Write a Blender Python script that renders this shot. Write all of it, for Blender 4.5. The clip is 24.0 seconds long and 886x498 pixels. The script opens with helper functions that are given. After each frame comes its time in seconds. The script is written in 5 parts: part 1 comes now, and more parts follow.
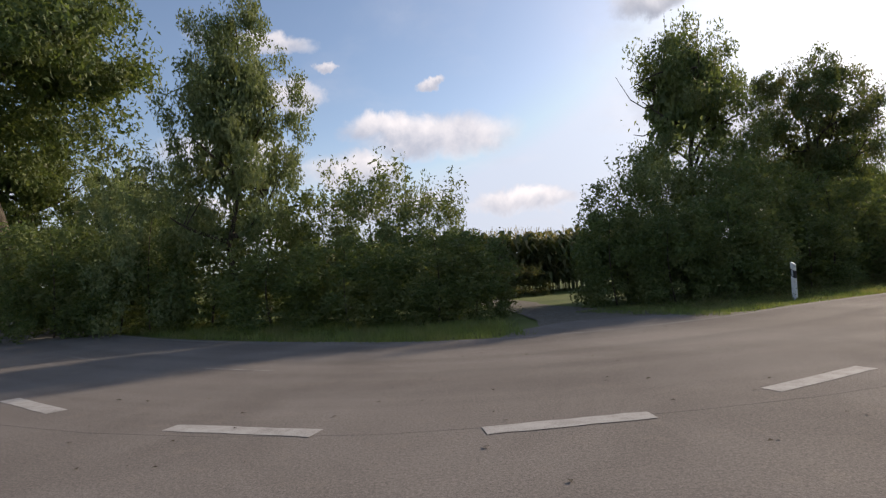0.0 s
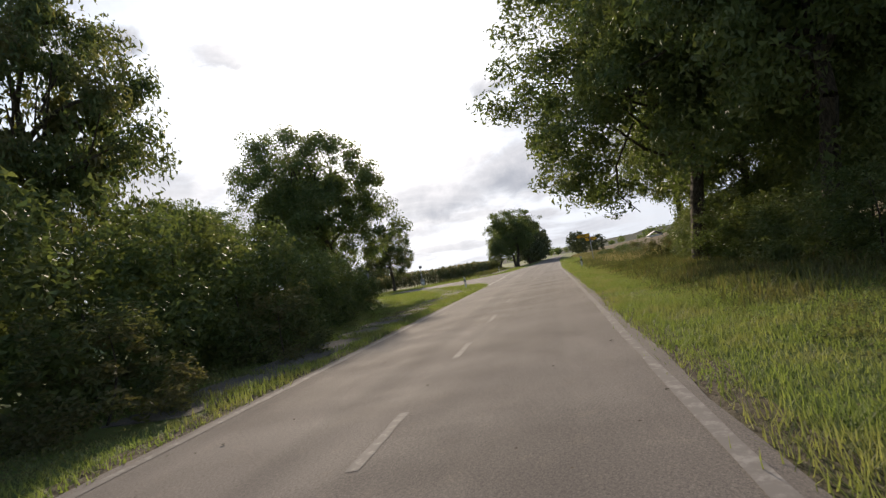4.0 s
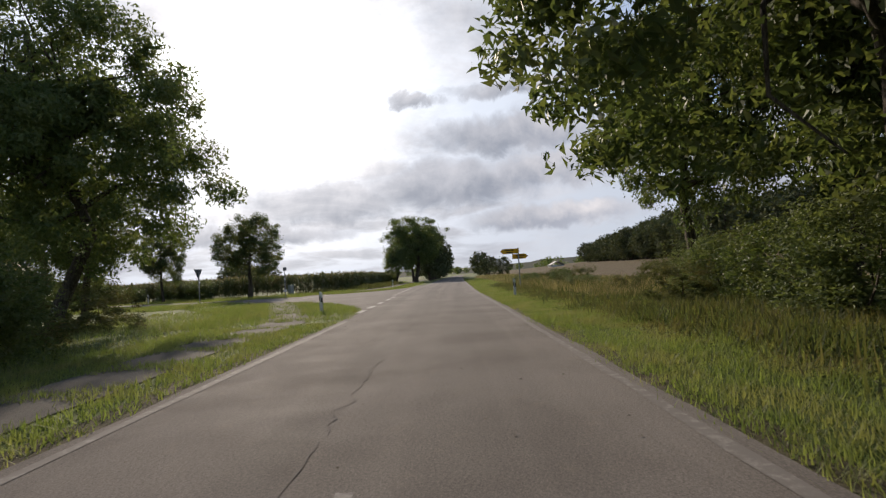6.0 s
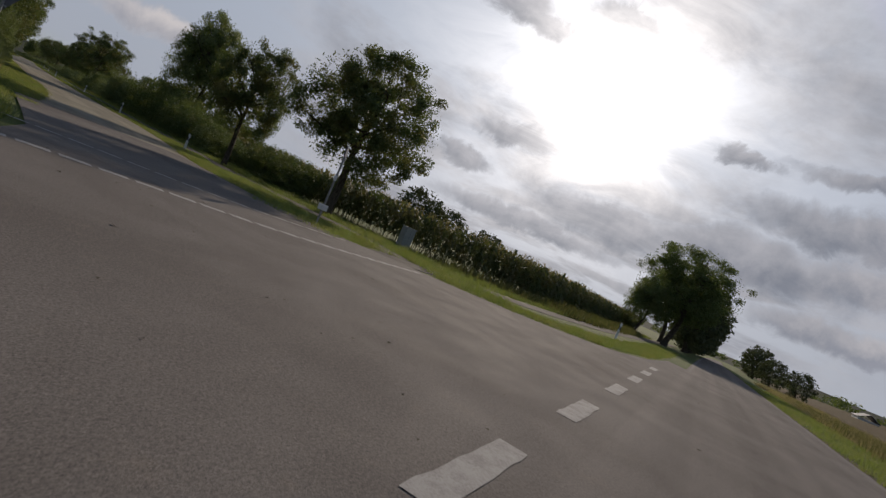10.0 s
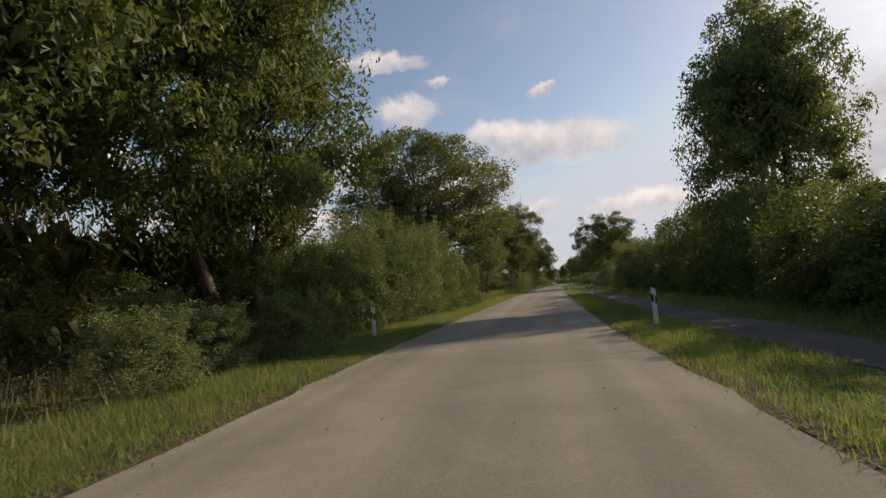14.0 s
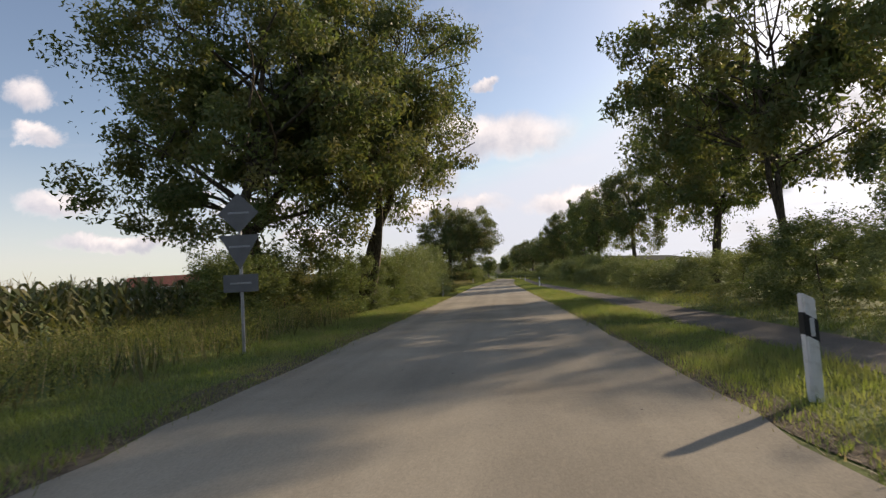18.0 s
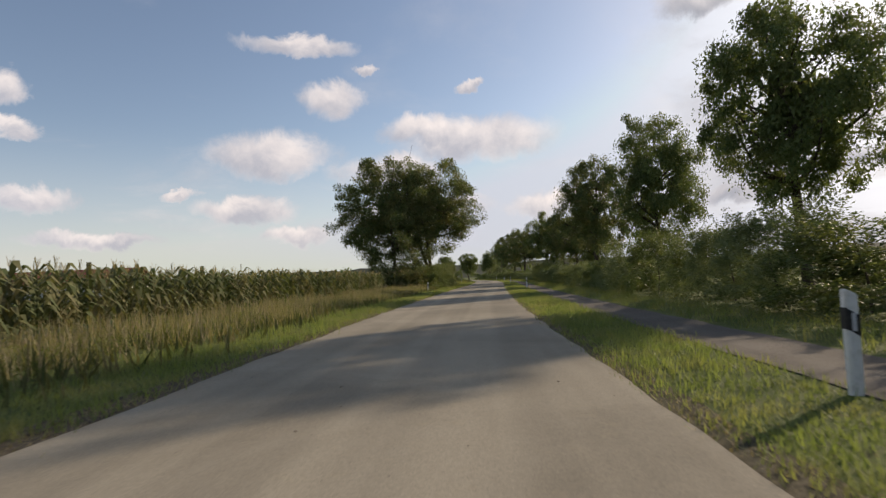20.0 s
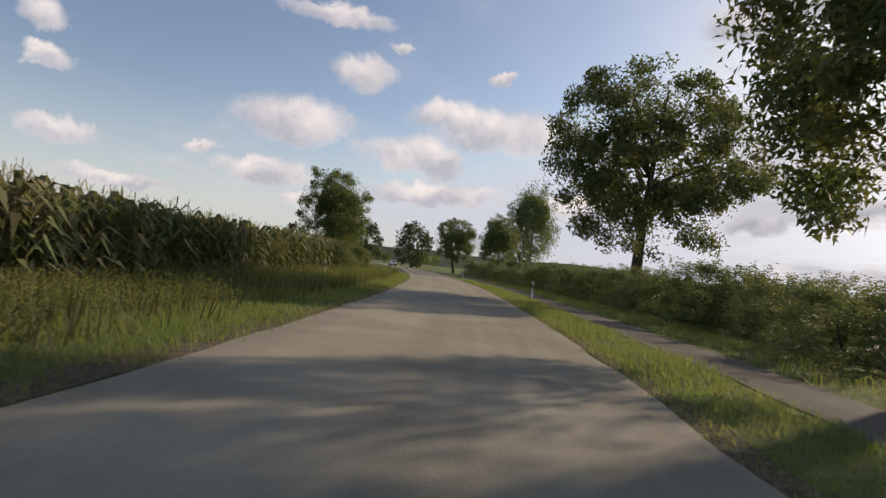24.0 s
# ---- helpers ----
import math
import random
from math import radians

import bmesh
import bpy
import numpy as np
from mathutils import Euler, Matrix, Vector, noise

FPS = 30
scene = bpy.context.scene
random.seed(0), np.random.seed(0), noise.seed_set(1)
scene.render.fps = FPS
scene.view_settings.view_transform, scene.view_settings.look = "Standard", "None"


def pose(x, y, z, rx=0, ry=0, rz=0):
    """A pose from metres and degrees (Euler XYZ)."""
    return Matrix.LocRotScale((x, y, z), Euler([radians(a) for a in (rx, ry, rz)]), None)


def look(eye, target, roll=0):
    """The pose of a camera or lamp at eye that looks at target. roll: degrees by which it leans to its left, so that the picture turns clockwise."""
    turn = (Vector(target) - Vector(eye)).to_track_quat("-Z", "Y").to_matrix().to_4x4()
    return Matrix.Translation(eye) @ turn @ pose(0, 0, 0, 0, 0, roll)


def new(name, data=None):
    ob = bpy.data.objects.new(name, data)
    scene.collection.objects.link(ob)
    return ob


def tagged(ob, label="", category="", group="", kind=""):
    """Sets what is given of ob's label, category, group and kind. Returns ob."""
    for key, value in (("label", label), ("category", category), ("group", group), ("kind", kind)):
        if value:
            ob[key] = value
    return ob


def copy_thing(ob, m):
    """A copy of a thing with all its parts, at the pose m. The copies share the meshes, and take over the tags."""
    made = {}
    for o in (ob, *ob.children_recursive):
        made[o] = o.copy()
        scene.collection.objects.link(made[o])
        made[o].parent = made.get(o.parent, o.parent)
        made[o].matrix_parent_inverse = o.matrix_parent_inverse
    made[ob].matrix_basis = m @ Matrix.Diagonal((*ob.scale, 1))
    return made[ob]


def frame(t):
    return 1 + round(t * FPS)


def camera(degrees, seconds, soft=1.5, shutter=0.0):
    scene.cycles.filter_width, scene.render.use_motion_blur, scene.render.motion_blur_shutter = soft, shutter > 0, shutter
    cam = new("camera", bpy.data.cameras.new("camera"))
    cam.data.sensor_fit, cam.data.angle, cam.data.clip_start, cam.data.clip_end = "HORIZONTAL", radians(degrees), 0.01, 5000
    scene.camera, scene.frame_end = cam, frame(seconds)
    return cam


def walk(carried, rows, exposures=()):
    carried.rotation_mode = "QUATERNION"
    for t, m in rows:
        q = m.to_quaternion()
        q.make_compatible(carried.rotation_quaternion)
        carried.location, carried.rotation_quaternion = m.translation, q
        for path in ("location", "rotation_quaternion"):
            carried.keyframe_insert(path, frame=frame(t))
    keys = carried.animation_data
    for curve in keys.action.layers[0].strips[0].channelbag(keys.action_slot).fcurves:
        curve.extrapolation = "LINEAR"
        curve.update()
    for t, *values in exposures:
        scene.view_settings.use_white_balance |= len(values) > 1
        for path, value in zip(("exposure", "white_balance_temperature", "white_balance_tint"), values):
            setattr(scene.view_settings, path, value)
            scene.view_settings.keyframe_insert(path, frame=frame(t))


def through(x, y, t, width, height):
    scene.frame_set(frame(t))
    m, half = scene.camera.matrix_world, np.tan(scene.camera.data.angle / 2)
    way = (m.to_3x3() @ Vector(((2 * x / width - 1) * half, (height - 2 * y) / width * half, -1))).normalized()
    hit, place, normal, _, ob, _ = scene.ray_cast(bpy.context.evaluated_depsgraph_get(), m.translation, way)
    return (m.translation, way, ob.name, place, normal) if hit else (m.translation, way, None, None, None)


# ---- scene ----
cam = camera(77.3, 24.0, soft=1.3, shutter=0.04)
# seconds, x, y, height, pitch, lean, heading
WALK = [
    (0.0, 0.02, -0.13, 1.288, 2.63, 3.71, -1.82),
    (0.5, 0.13, 0.09, 1.272, 2.67, 5.38, -1.95),
    (1.0, 0.58, 0.98, 1.241, 2.57, 8.55, -6.82),
    (1.5, 2.06, 2.32, 1.253, 2.08, 11.70, -19.51),
    (2.0, 3.60, 4.22, 1.267, 1.84, 12.56, -34.19),
    (2.5, 5.65, 5.80, 1.246, 2.03, 8.33, -45.33),
    (3.0, 7.51, 7.19, 1.245, 2.64, 6.31, -53.00),
    (3.5, 9.86, 8.62, 1.267, 2.81, 9.53, -54.90),
    (5.5, 23.99, 15.49, 1.253, 2.43, 3.23, -67.40),
    (6.0, 27.89, 17.06, 1.235, 2.63, 3.41, -68.26),
    (6.5, 31.93, 18.46, 1.251, 2.92, 2.34, -69.14),
    (7.0, 36.17, 19.86, 1.238, 2.85, 0.08, -69.84),
    (7.5, 39.99, 21.15, 1.255, 2.81, -3.13, -69.82),
    (8.0, 44.05, 22.61, 1.268, 2.76, -4.55, -68.43),
    (8.5, 48.17, 24.30, 1.275, 2.55, -9.47, -66.59),
    (9.0, 52.21, 26.36, 1.283, 1.52, -15.21, -61.49),
    (9.5, 56.04, 28.96, 1.268, -0.11, -20.35, -53.67),
    (10.0, 59.66, 32.51, 1.259, -1.08, -23.65, -42.22),
    (10.5, 61.84, 36.85, 1.241, -1.29, -24.79, -32.71),
    (11.0, 63.37, 40.64, 1.229, -0.71, -22.41, -21.41),
    (11.5, 63.65, 43.71, 1.269, -0.54, -22.23, -13.42),
    (13.5, 66.76, 64.61, 1.268, 4.20, 4.53, 11.57),
    (14.0, 66.71, 71.81, 1.280, 4.30, 4.44, 10.11),
    (14.5, 66.49, 79.35, 1.262, 4.34, 3.88, 8.95),
    (15.0, 66.42, 87.86, 1.247, 3.86, 2.26, 7.41),
    (15.5, 66.83, 97.10, 1.261, 3.17, 2.18, 6.88),
    (16.0, 66.56, 106.59, 1.272, 2.94, 2.44, 6.09),
    (16.5, 66.50, 115.66, 1.258, 3.01, 2.74, 5.44),
    (17.0, 66.89, 125.58, 1.249, 2.96, 1.20, 4.80),
    (17.5, 66.93, 135.67, 1.261, 3.13, 1.07, 4.13),
    (18.0, 67.42, 145.83, 1.267, 3.09, 3.21, 3.73),
    (18.5, 68.43, 155.27, 1.259, 3.29, 4.25, 3.40),
    (20.5, 70.22, 211.96, 1.228, 2.81, 2.33, 1.54),
    (21.0, 71.05, 228.69, 1.229, 2.51, 2.37, 1.39),
    (21.5, 71.76, 245.19, 1.253, 2.44, 3.00, 1.15),
    (22.0, 72.98, 262.08, 1.276, 2.42, 2.66, 1.15),
    (22.5, 74.16, 278.85, 1.262, 2.48, 1.01, 1.22),
    (23.0, 74.82, 295.85, 1.262, 2.29, -1.65, 1.16),
    (23.5, 75.61, 312.24, 1.267, 2.02, -4.47, 1.48),
    (24.0, 76.16, 328.55, 1.290, 1.78, -5.91, 2.49),
]
EXPOSURES = [(0.0, 0.92, 6650, 16), (1.5, 0.82, 6650, 16), (3.0, 1.07, 6850, 13), (5.5, 0.72, 6550, 14), (6.0, 0.64, 6550, 14), (7.0, 0.3, 6550, 16), (9.0, 0.02, 6550, 17), (10.0, -0.03, 6550, 15), (11.5, 0.17, 6650, 15), (14.0, 0.67, 7150, 17), (15.0, 0.9, 7350, 18), (16.0, 0.94, 7350, 19), (17.0, 0.82, 7050, 16), (18.0, 1.02, 7150, 18), (18.5, 1.02, 7150, 19), (21.0, 0.62, 7050, 15), (22.0, 0.89, 7150, 16), (22.8, 0.82, 7150, 16), (24.0, 0.72, 7050, 17)]

walk(cam, [(t, pose(x, y, z, 90 + p, l, h)) for t, x, y, z, p, l, h in WALK], exposures=EXPOSURES)

# ---- sky and sun ----
SUN_AZ, SUN_EL = -51.0, 23.0          # degrees, left of +y and up


def toward(az, el):
    a, e = radians(az), radians(el)
    return Vector((-math.sin(a) * math.cos(e), math.cos(a) * math.cos(e), math.sin(e)))


sun_data = bpy.data.lights.new("sun", "SUN")
sun_data.energy, sun_data.angle, sun_data.color = 2.75, radians(1.0), (1.0, 0.87, 0.69)
sun = new("sun", sun_data)
sun.matrix_world = look(toward(SUN_AZ, SUN_EL) * 100, (0, 0, 0))

world = bpy.data.worlds.new("sky")
scene.world = world
world.use_nodes = True


class Nodes:
    """Short hands for building a node tree."""

    def __init__(self, tree):
        self.t = tree
        tree.nodes.clear()

    def add(self, kind, **sets):
        n = self.t.nodes.new(kind)
        for k, v in sets.items():
            if k == "operation":
                n.operation = v
            elif k == "blend_type":
                n.blend_type = v
            elif k == "data_type":
                n.data_type = v
        return n

    def link(self, a, b):
        self.t.links.new(a, b)

    def put(self, socket, v):
        if isinstance(v, bpy.types.NodeSocket):
            self.link(v, socket)
        else:
            socket.default_value = v

    def math(self, op, a, b=0.0, c=0.0, clamp=False):
        n = self.add("ShaderNodeMath", operation=op)
        n.use_clamp = clamp
        self.put(n.inputs[0], a)
        self.put(n.inputs[1], b)
        self.put(n.inputs[2], c)
        return n.outputs[0]

    def noise(self, vec, scale, detail=4.0, rough=0.55, distort=0.0):
        n = self.add("ShaderNodeTexNoise")
        self.put(n.inputs["Vector"], vec)
        n.inputs["Scale"].default_value, n.inputs["Detail"].default_value = scale, detail
        n.inputs["Roughness"].default_value, n.inputs["Distortion"].default_value = rough, distort
        return n.outputs["Fac"]

    def ramp(self, fac, stops, smooth=False):
        n = self.add("ShaderNodeValToRGB")
        self.put(n.inputs[0], fac)
        r = n.color_ramp
        if smooth:
            r.interpolation = "EASE"
        while len(r.elements) < len(stops):
            r.elements.new(0.5)
        for e, (p, c) in zip(r.elements, stops):
            e.position, e.color = p, (c if len(c) == 4 else (*c, 1))
        return n.outputs["Color"]

    def mix(self, fac, a, b, blend="MIX"):
        n = self.add("ShaderNodeMix", data_type="RGBA", blend_type=blend)
        self.put(n.inputs[0], fac)
        self.put(n.inputs[6], a if isinstance(a, bpy.types.NodeSocket) else (*a[:3], 1))
        self.put(n.inputs[7], b if isinstance(b, bpy.types.NodeSocket) else (*b[:3], 1))
        return n.outputs[2]

    def range(self, v, a, b, c=0.0, d=1.0, smooth=True):
        n = self.add("ShaderNodeMapRange")
        n.interpolation_type = "SMOOTHSTEP" if smooth else "LINEAR"
        self.put(n.inputs["Value"], v)
        for k, x in zip(("From Min", "From Max", "To Min", "To Max"), (a, b, c, d)):
            self.put(n.inputs[k], x)
        return n.outputs["Result"]


def build_sky():
    n = Nodes(world.node_tree)
    co = n.add("ShaderNodeTexCoord").outputs["Generated"]
    sky = n.add("ShaderNodeTexSky")
    sky.sky_type, sky.sun_disc = "NISHITA", False
    sky.sun_elevation, sky.sun_rotation = radians(SUN_EL), radians(-SUN_AZ)
    sky.air_density, sky.dust_density, sky.ozone_density, sky.altitude = 1.0, 0.6, 1.6, 50
    xyz = n.add("ShaderNodeSeparateXYZ")
    n.link(co, xyz.inputs[0])
    x, y, z = xyz.outputs
    az = n.math("MULTIPLY", n.math("ARCTAN2", n.math("MULTIPLY", x, -1.0), y), 180 / math.pi)
    el = n.math("MULTIPLY", n.math("ARCSINE", z), 180 / math.pi)
    s = toward(SUN_AZ - 1.0, SUN_EL - 3.6)          # the bright gap in the clouds below the sun
    dot = n.add("ShaderNodeVectorMath", operation="DOT_PRODUCT")
    n.link(co, dot.inputs[0])
    dot.inputs[1].default_value = s
    # ragged edges
    wob1 = n.math("MULTIPLY", n.math("SUBTRACT", n.noise(co, 12.0, 7, 0.62), 0.5), 6.0)
    wob2 = n.math("MULTIPLY", n.math("SUBTRACT", n.noise(co, 17.0, 7, 0.62, 0.4), 0.5), 3.6)
    a, e = n.math("ADD", az, wob1), n.math("ADD", el, wob2)
    heap = side = None
    for ca, ce, w, h in [(c[0], c[1], 1.2 * c[2], 1.2 * c[3]) for c in FAIR_CLOUDS] + BANK_CLOUDS:
        da = n.math("DIVIDE", n.math("SUBTRACT", a, ca), w)
        de = n.math("DIVIDE", n.math("SUBTRACT", e, ce), h)
        d = n.math("SUBTRACT", 1.0, n.math("ADD", n.math("MULTIPLY", da, da), n.math("MULTIPLY", de, de)))
        heap = d if heap is None else n.math("MAXIMUM", heap, d)
        up = n.math("MULTIPLY", n.math("MAXIMUM", d, 0.0), de)
        side = up if side is None else n.math("ADD", side, up)
    # a thin broken layer all round, flattened towards the horizon
    flat = n.add("ShaderNodeCombineXYZ")
    low = n.math("MAXIMUM", n.math("ADD", z, 0.12), 0.05)
    n.link(n.math("DIVIDE", x, low), flat.inputs[0])
    n.link(n.math("DIVIDE", y, low), flat.inputs[1])
    layer = n.noise(flat.outputs[0], 0.9, 8, 0.6, 0.3)
    # cover thickens away from the sun, mostly out of view, to add fill light
    veil = n.math("MULTIPLY", n.range(layer, 0.50, 0.74, 0.0, 1.0), n.range(dot.outputs["Value"], 0.45, -0.3, 0.30, 0.9))
    cosine = n.math("MAXIMUM", dot.outputs["Value"], 0.0)
    veil = n.math("MAXIMUM", veil, n.math("MULTIPLY", n.range(layer, 0.40, 0.60, 0.0, 0.9), n.range(cosine, 0.80, 0.93)))
    lump = n.range(heap, -0.4, 0.8, 0.0, 0.93)
    cover = n.math("MAXIMUM", lump, veil)
    cover = n.math("MULTIPLY", cover, n.range(z, -0.02, 0.03))
    # the sun's glare in the haze
    streak = n.add("ShaderNodeMapping")
    n.link(co, streak.inputs[0])
    streak.inputs["Scale"].default_value = (1.0, 1.0, 2.6)
    broken = n.range(n.noise(streak.outputs[0], 5.0, 7, 0.62, 0.6), 0.30, 0.70, 0.30, 1.05)
    near = n.math("MULTIPLY", n.math("MULTIPLY", n.math("POWER", cosine, 240.0), n.math("ADD", broken, 0.35)), GLARE)
    mid = n.math("MULTIPLY", n.math("MULTIPLY", n.math("POWER", cosine, 36.0), broken), 0.75)
    wide = n.math("MULTIPLY", n.math("POWER", cosine, 9.0), 0.26)
    glow = n.math("MULTIPLY", n.math("ADD", n.math("ADD", near, mid), wide), n.math("SUBTRACT", 1.0, n.math("MULTIPLY", lump, 0.45)))
    # cloud tone: bright tops, grey bases, greyer against the sun
    body = n.math("ADD", n.range(n.noise(co, 13.0, 7, 0.6, 0.2), 0.3, 0.75, 0.1, 0.75), n.math("MULTIPLY", side, 0.75), clamp=True)
    away = n.mix(body, (0.28, 0.30, 0.345), (0.57, 0.55, 0.54))
    # clouds opposite the sun, mostly unseen, boosted up to 2.6 times as added fill
    front = n.range(dot.outputs["Value"], 0.15, -0.75, 1.0, 2.6)
    bright = n.add("ShaderNodeVectorMath", operation="SCALE")
    n.link(away, bright.inputs[0])
    n.link(front, bright.inputs["Scale"])
    away = bright.outputs[0]
    against = n.mix(body, (0.10, 0.125, 0.17), (0.30, 0.315, 0.35))
    tone = n.mix(n.range(cosine, 0.80, 0.95), away, against)
    clear = n.mix(1.0, sky.outputs[0], (SKY_GAIN * 1.03, SKY_GAIN, SKY_GAIN * 0.97), "MULTIPLY")
    clear = n.mix(1.0, clear, (0.34, 0.40, 0.48), "DARKEN")
    haze = n.mix(n.range(el, 0.0, 16.0, 0.55, 0.0), clear, (0.36, 0.385, 0.42))
    col = n.mix(cover, haze, tone)
    glowcol = n.add("ShaderNodeVectorMath", operation="SCALE")
    glowcol.inputs[0].default_value = (1.0, 0.96, 0.88)
    n.link(glow, glowcol.inputs["Scale"])
    lit = n.mix(1.0, col, glowcol.outputs[0], "ADD")
    bg = n.add("ShaderNodeBackground")
    n.link(lit, bg.inputs["Color"])
    bg.inputs["Strength"].default_value = SKY_STRENGTH
    out = n.add("ShaderNodeOutputWorld")
    n.link(bg.outputs[0], out.inputs["Surface"])


# cumulus heaps: azimuth, elevation, half width, half height in degrees
FAIR_CLOUDS = [(18.6, 12.8, 5.1, 1.9), (12.5, 18.2, 3.0, 1.5), (7.0, 11.1, 4.6, 1.9), (4.0, 10.4, 2.6, 1.7), (-2.3, 14.0, 7.1, 2.0), (3.0, 15.2, 4.0, 1.4), (16.1, 23.2, 4.4, 0.9), (38.2, 8.1, 2.6, 1.0), (21.3, 7.4, 4.0, 1.2),
               (16.4, 5.2, 2.5, 0.8), (39.9, 17.2, 1.6, 1.2), (39.4, 14.0, 1.5, 0.8), (4.0, 7.2, 6.4, 1.0), (33.9, 4.8, 4.2, 0.7), (-25.0, 23.9, 4.2, 1.3), (-1.6, 19.4, 1.2, 0.5), (9.1, 21.4, 1.1, 0.5), (27.3, 8.9, 1.3, 0.5), (-11.0, 7.0, 5.0, 1.2), (-26.1, 6.7, 3.0, 0.9), (-34.2, 8.1, 2.5, 0.9)]
BANK_CLOUDS = [(-76.7, 13.8, 10.8, 2.2), (-83.5, 10.2, 14.5, 2.3), (-69.6, 9.3, 11.6, 2.7), (-44.8, 12.6, 4.8, 1.5), (-40.2, 8.7, 3.4, 1.2), (-56.9, 8.0, 9.6, 2.5), (-80.1, 5.4, 9.7, 1.5), (-89.6, 21.1, 2.0, 1.4), (-93.0, 20.9, 1.7, 1.0), (-79.6, 18.3, 10.4, 1.0), (-92.6, 12.0, 5.7, 1.2),
               (-100.0, 8.0, 7.7, 2.9), (-66.1, 17.7, 3.3, 0.9), (-49.4, 4.9, 10.7, 1.3), (-43.1, 23.2, 4.2, 1.2), (-39.7, 23.8, 4.8, 1.6), (-50.5, 26.0, 3.8, 1.3), (-29.5, 25.0, 3.6, 1.5), (-106, 12, 8, 3), (60, 10, 9, 3), (75, 14, 8, 3)]
GLARE, SKY_GAIN, SKY_STRENGTH = 3.2, 0.080, 1.0
build_sky()


# ---- materials ----
def material(name, build):
    m = bpy.data.materials.new(name)
    m.use_nodes = True
    n = Nodes(m.node_tree)
    surface = build(n)
    out = n.add("ShaderNodeOutputMaterial")
    n.link(surface, out.inputs["Surface"])
    return m


def principled(n, color, rough=0.7, metal=0.0, spec=0.4, height=None, bump=0.3, dist=0.02):
    p = n.add("ShaderNodeBsdfPrincipled")
    n.put(p.inputs["Base Color"], color if isinstance(color, bpy.types.NodeSocket) else (*color, 1))
    n.put(p.inputs["Roughness"], rough)
    p.inputs["Metallic"].default_value = metal
    p.inputs["Specular IOR Level"].default_value = spec
    if height is not None:
        b = n.add("ShaderNodeBump")
        b.inputs["Strength"].default_value, b.inputs["Distance"].default_value = bump, dist
        n.link(height, b.inputs["Height"])
        n.link(b.outputs[0], p.inputs["Normal"])
    return p.outputs[0]


def position(n):
    return n.add("ShaderNodeNewGeometry").outputs["Position"]


def asphalt(dark, light, warm, rugged=1.0):
    def build(n):
        p = position(n)
        grain = n.noise(p, 85.0, 3, 0.7)
        patch = n.noise(p, 0.35, 5, 0.6, 0.6)
        uv = n.add("ShaderNodeMapping")
        n.link(n.add("ShaderNodeTexCoord").outputs["UV"], uv.inputs[0])
        uv.inputs["Scale"].default_value = (1.15, 0.015, 1.0)
        lanes = n.noise(uv.outputs[0], 1.0, 3, 0.5)
        spots = n.range(n.noise(p, 26.0, 2, 0.5), 0.73, 0.78)
        mid = n.noise(p, 3.2, 5, 0.62)
        base = n.mix(n.range(patch, 0.32, 0.68), dark, light)
        base = n.mix(n.math("MULTIPLY", n.range(mid, 0.55, 0.75), 0.4), base, warm)
        stones = n.noise(p, 38.0, 4, 0.75)
        col = n.mix(0.6 * rugged, base, n.ramp(grain, [(0.28, (0.22, 0.22, 0.22)), (0.5, (0.78, 0.77, 0.76)), (0.78, (1.5, 1.47, 1.43))]), "MULTIPLY")
        col = n.mix(0.7 * rugged, col, n.ramp(stones, [(0.3, (0.55, 0.55, 0.55)), (0.52, (1.0, 0.99, 0.98)), (0.72, (1.4, 1.38, 1.35))]), "MULTIPLY")
        col = n.mix(n.range(lanes, 0.36, 0.64, 0.0, 0.5), col, n.mix(1.0, col, (0.62, 0.62, 0.63), "MULTIPLY"))
        col = n.mix(n.math("MULTIPLY", spots, 0.6), col, (0.06, 0.055, 0.05))
        rough = n.range(n.noise(p, 1.1, 4), 0.3, 0.7, 0.86, 0.97)
        return principled(n, col, rough, 0.0, 0.07, grain, 0.45, 0.006)
    return build


ASPHALT = material("asphalt", asphalt((0.205, 0.184, 0.166), (0.262, 0.239, 0.217), (0.290, 0.251, 0.211)))
ASPHALT_PALE = material("asphalt_pale", asphalt((0.282, 0.256, 0.199), (0.365, 0.333, 0.260), (0.380, 0.338, 0.245), 0.5))
ASPHALT_PATH = material("asphalt_path", asphalt((0.145, 0.134, 0.115), (0.195, 0.18, 0.155), (0.185, 0.163, 0.124)))
CRACK = material("tar_seam", lambda n: principled(n, n.mix(n.noise(position(n), 22.0), (0.135, 0.123, 0.111), (0.215, 0.196, 0.177)), 0.95, 0.0, 0.03))


def paint(n):
    p = position(n)
    wear = n.math("ADD", n.math("MULTIPLY", n.noise(p, 60.0, 4, 0.7), 0.5), n.math("MULTIPLY", n.noise(p, 5.0, 4, 0.6), 0.5))
    col = n.mix(n.range(wear, 0.30, 0.62), (0.25, 0.234, 0.216), (0.405, 0.39, 0.365))
    return principled(n, col, 0.85, 0.0, 0.1, n.noise(p, 90.0, 3), 0.3, 0.004)


PAINT = material("road_paint", paint)
PAINT_OLD = material("worn_road_paint", lambda n: principled(n, n.mix(n.range(n.noise(position(n), 7.0, 6, 0.7), 0.46, 0.68), (0.19, 0.173, 0.158), (0.28, 0.262, 0.24)), 0.85, 0.0, 0.12))


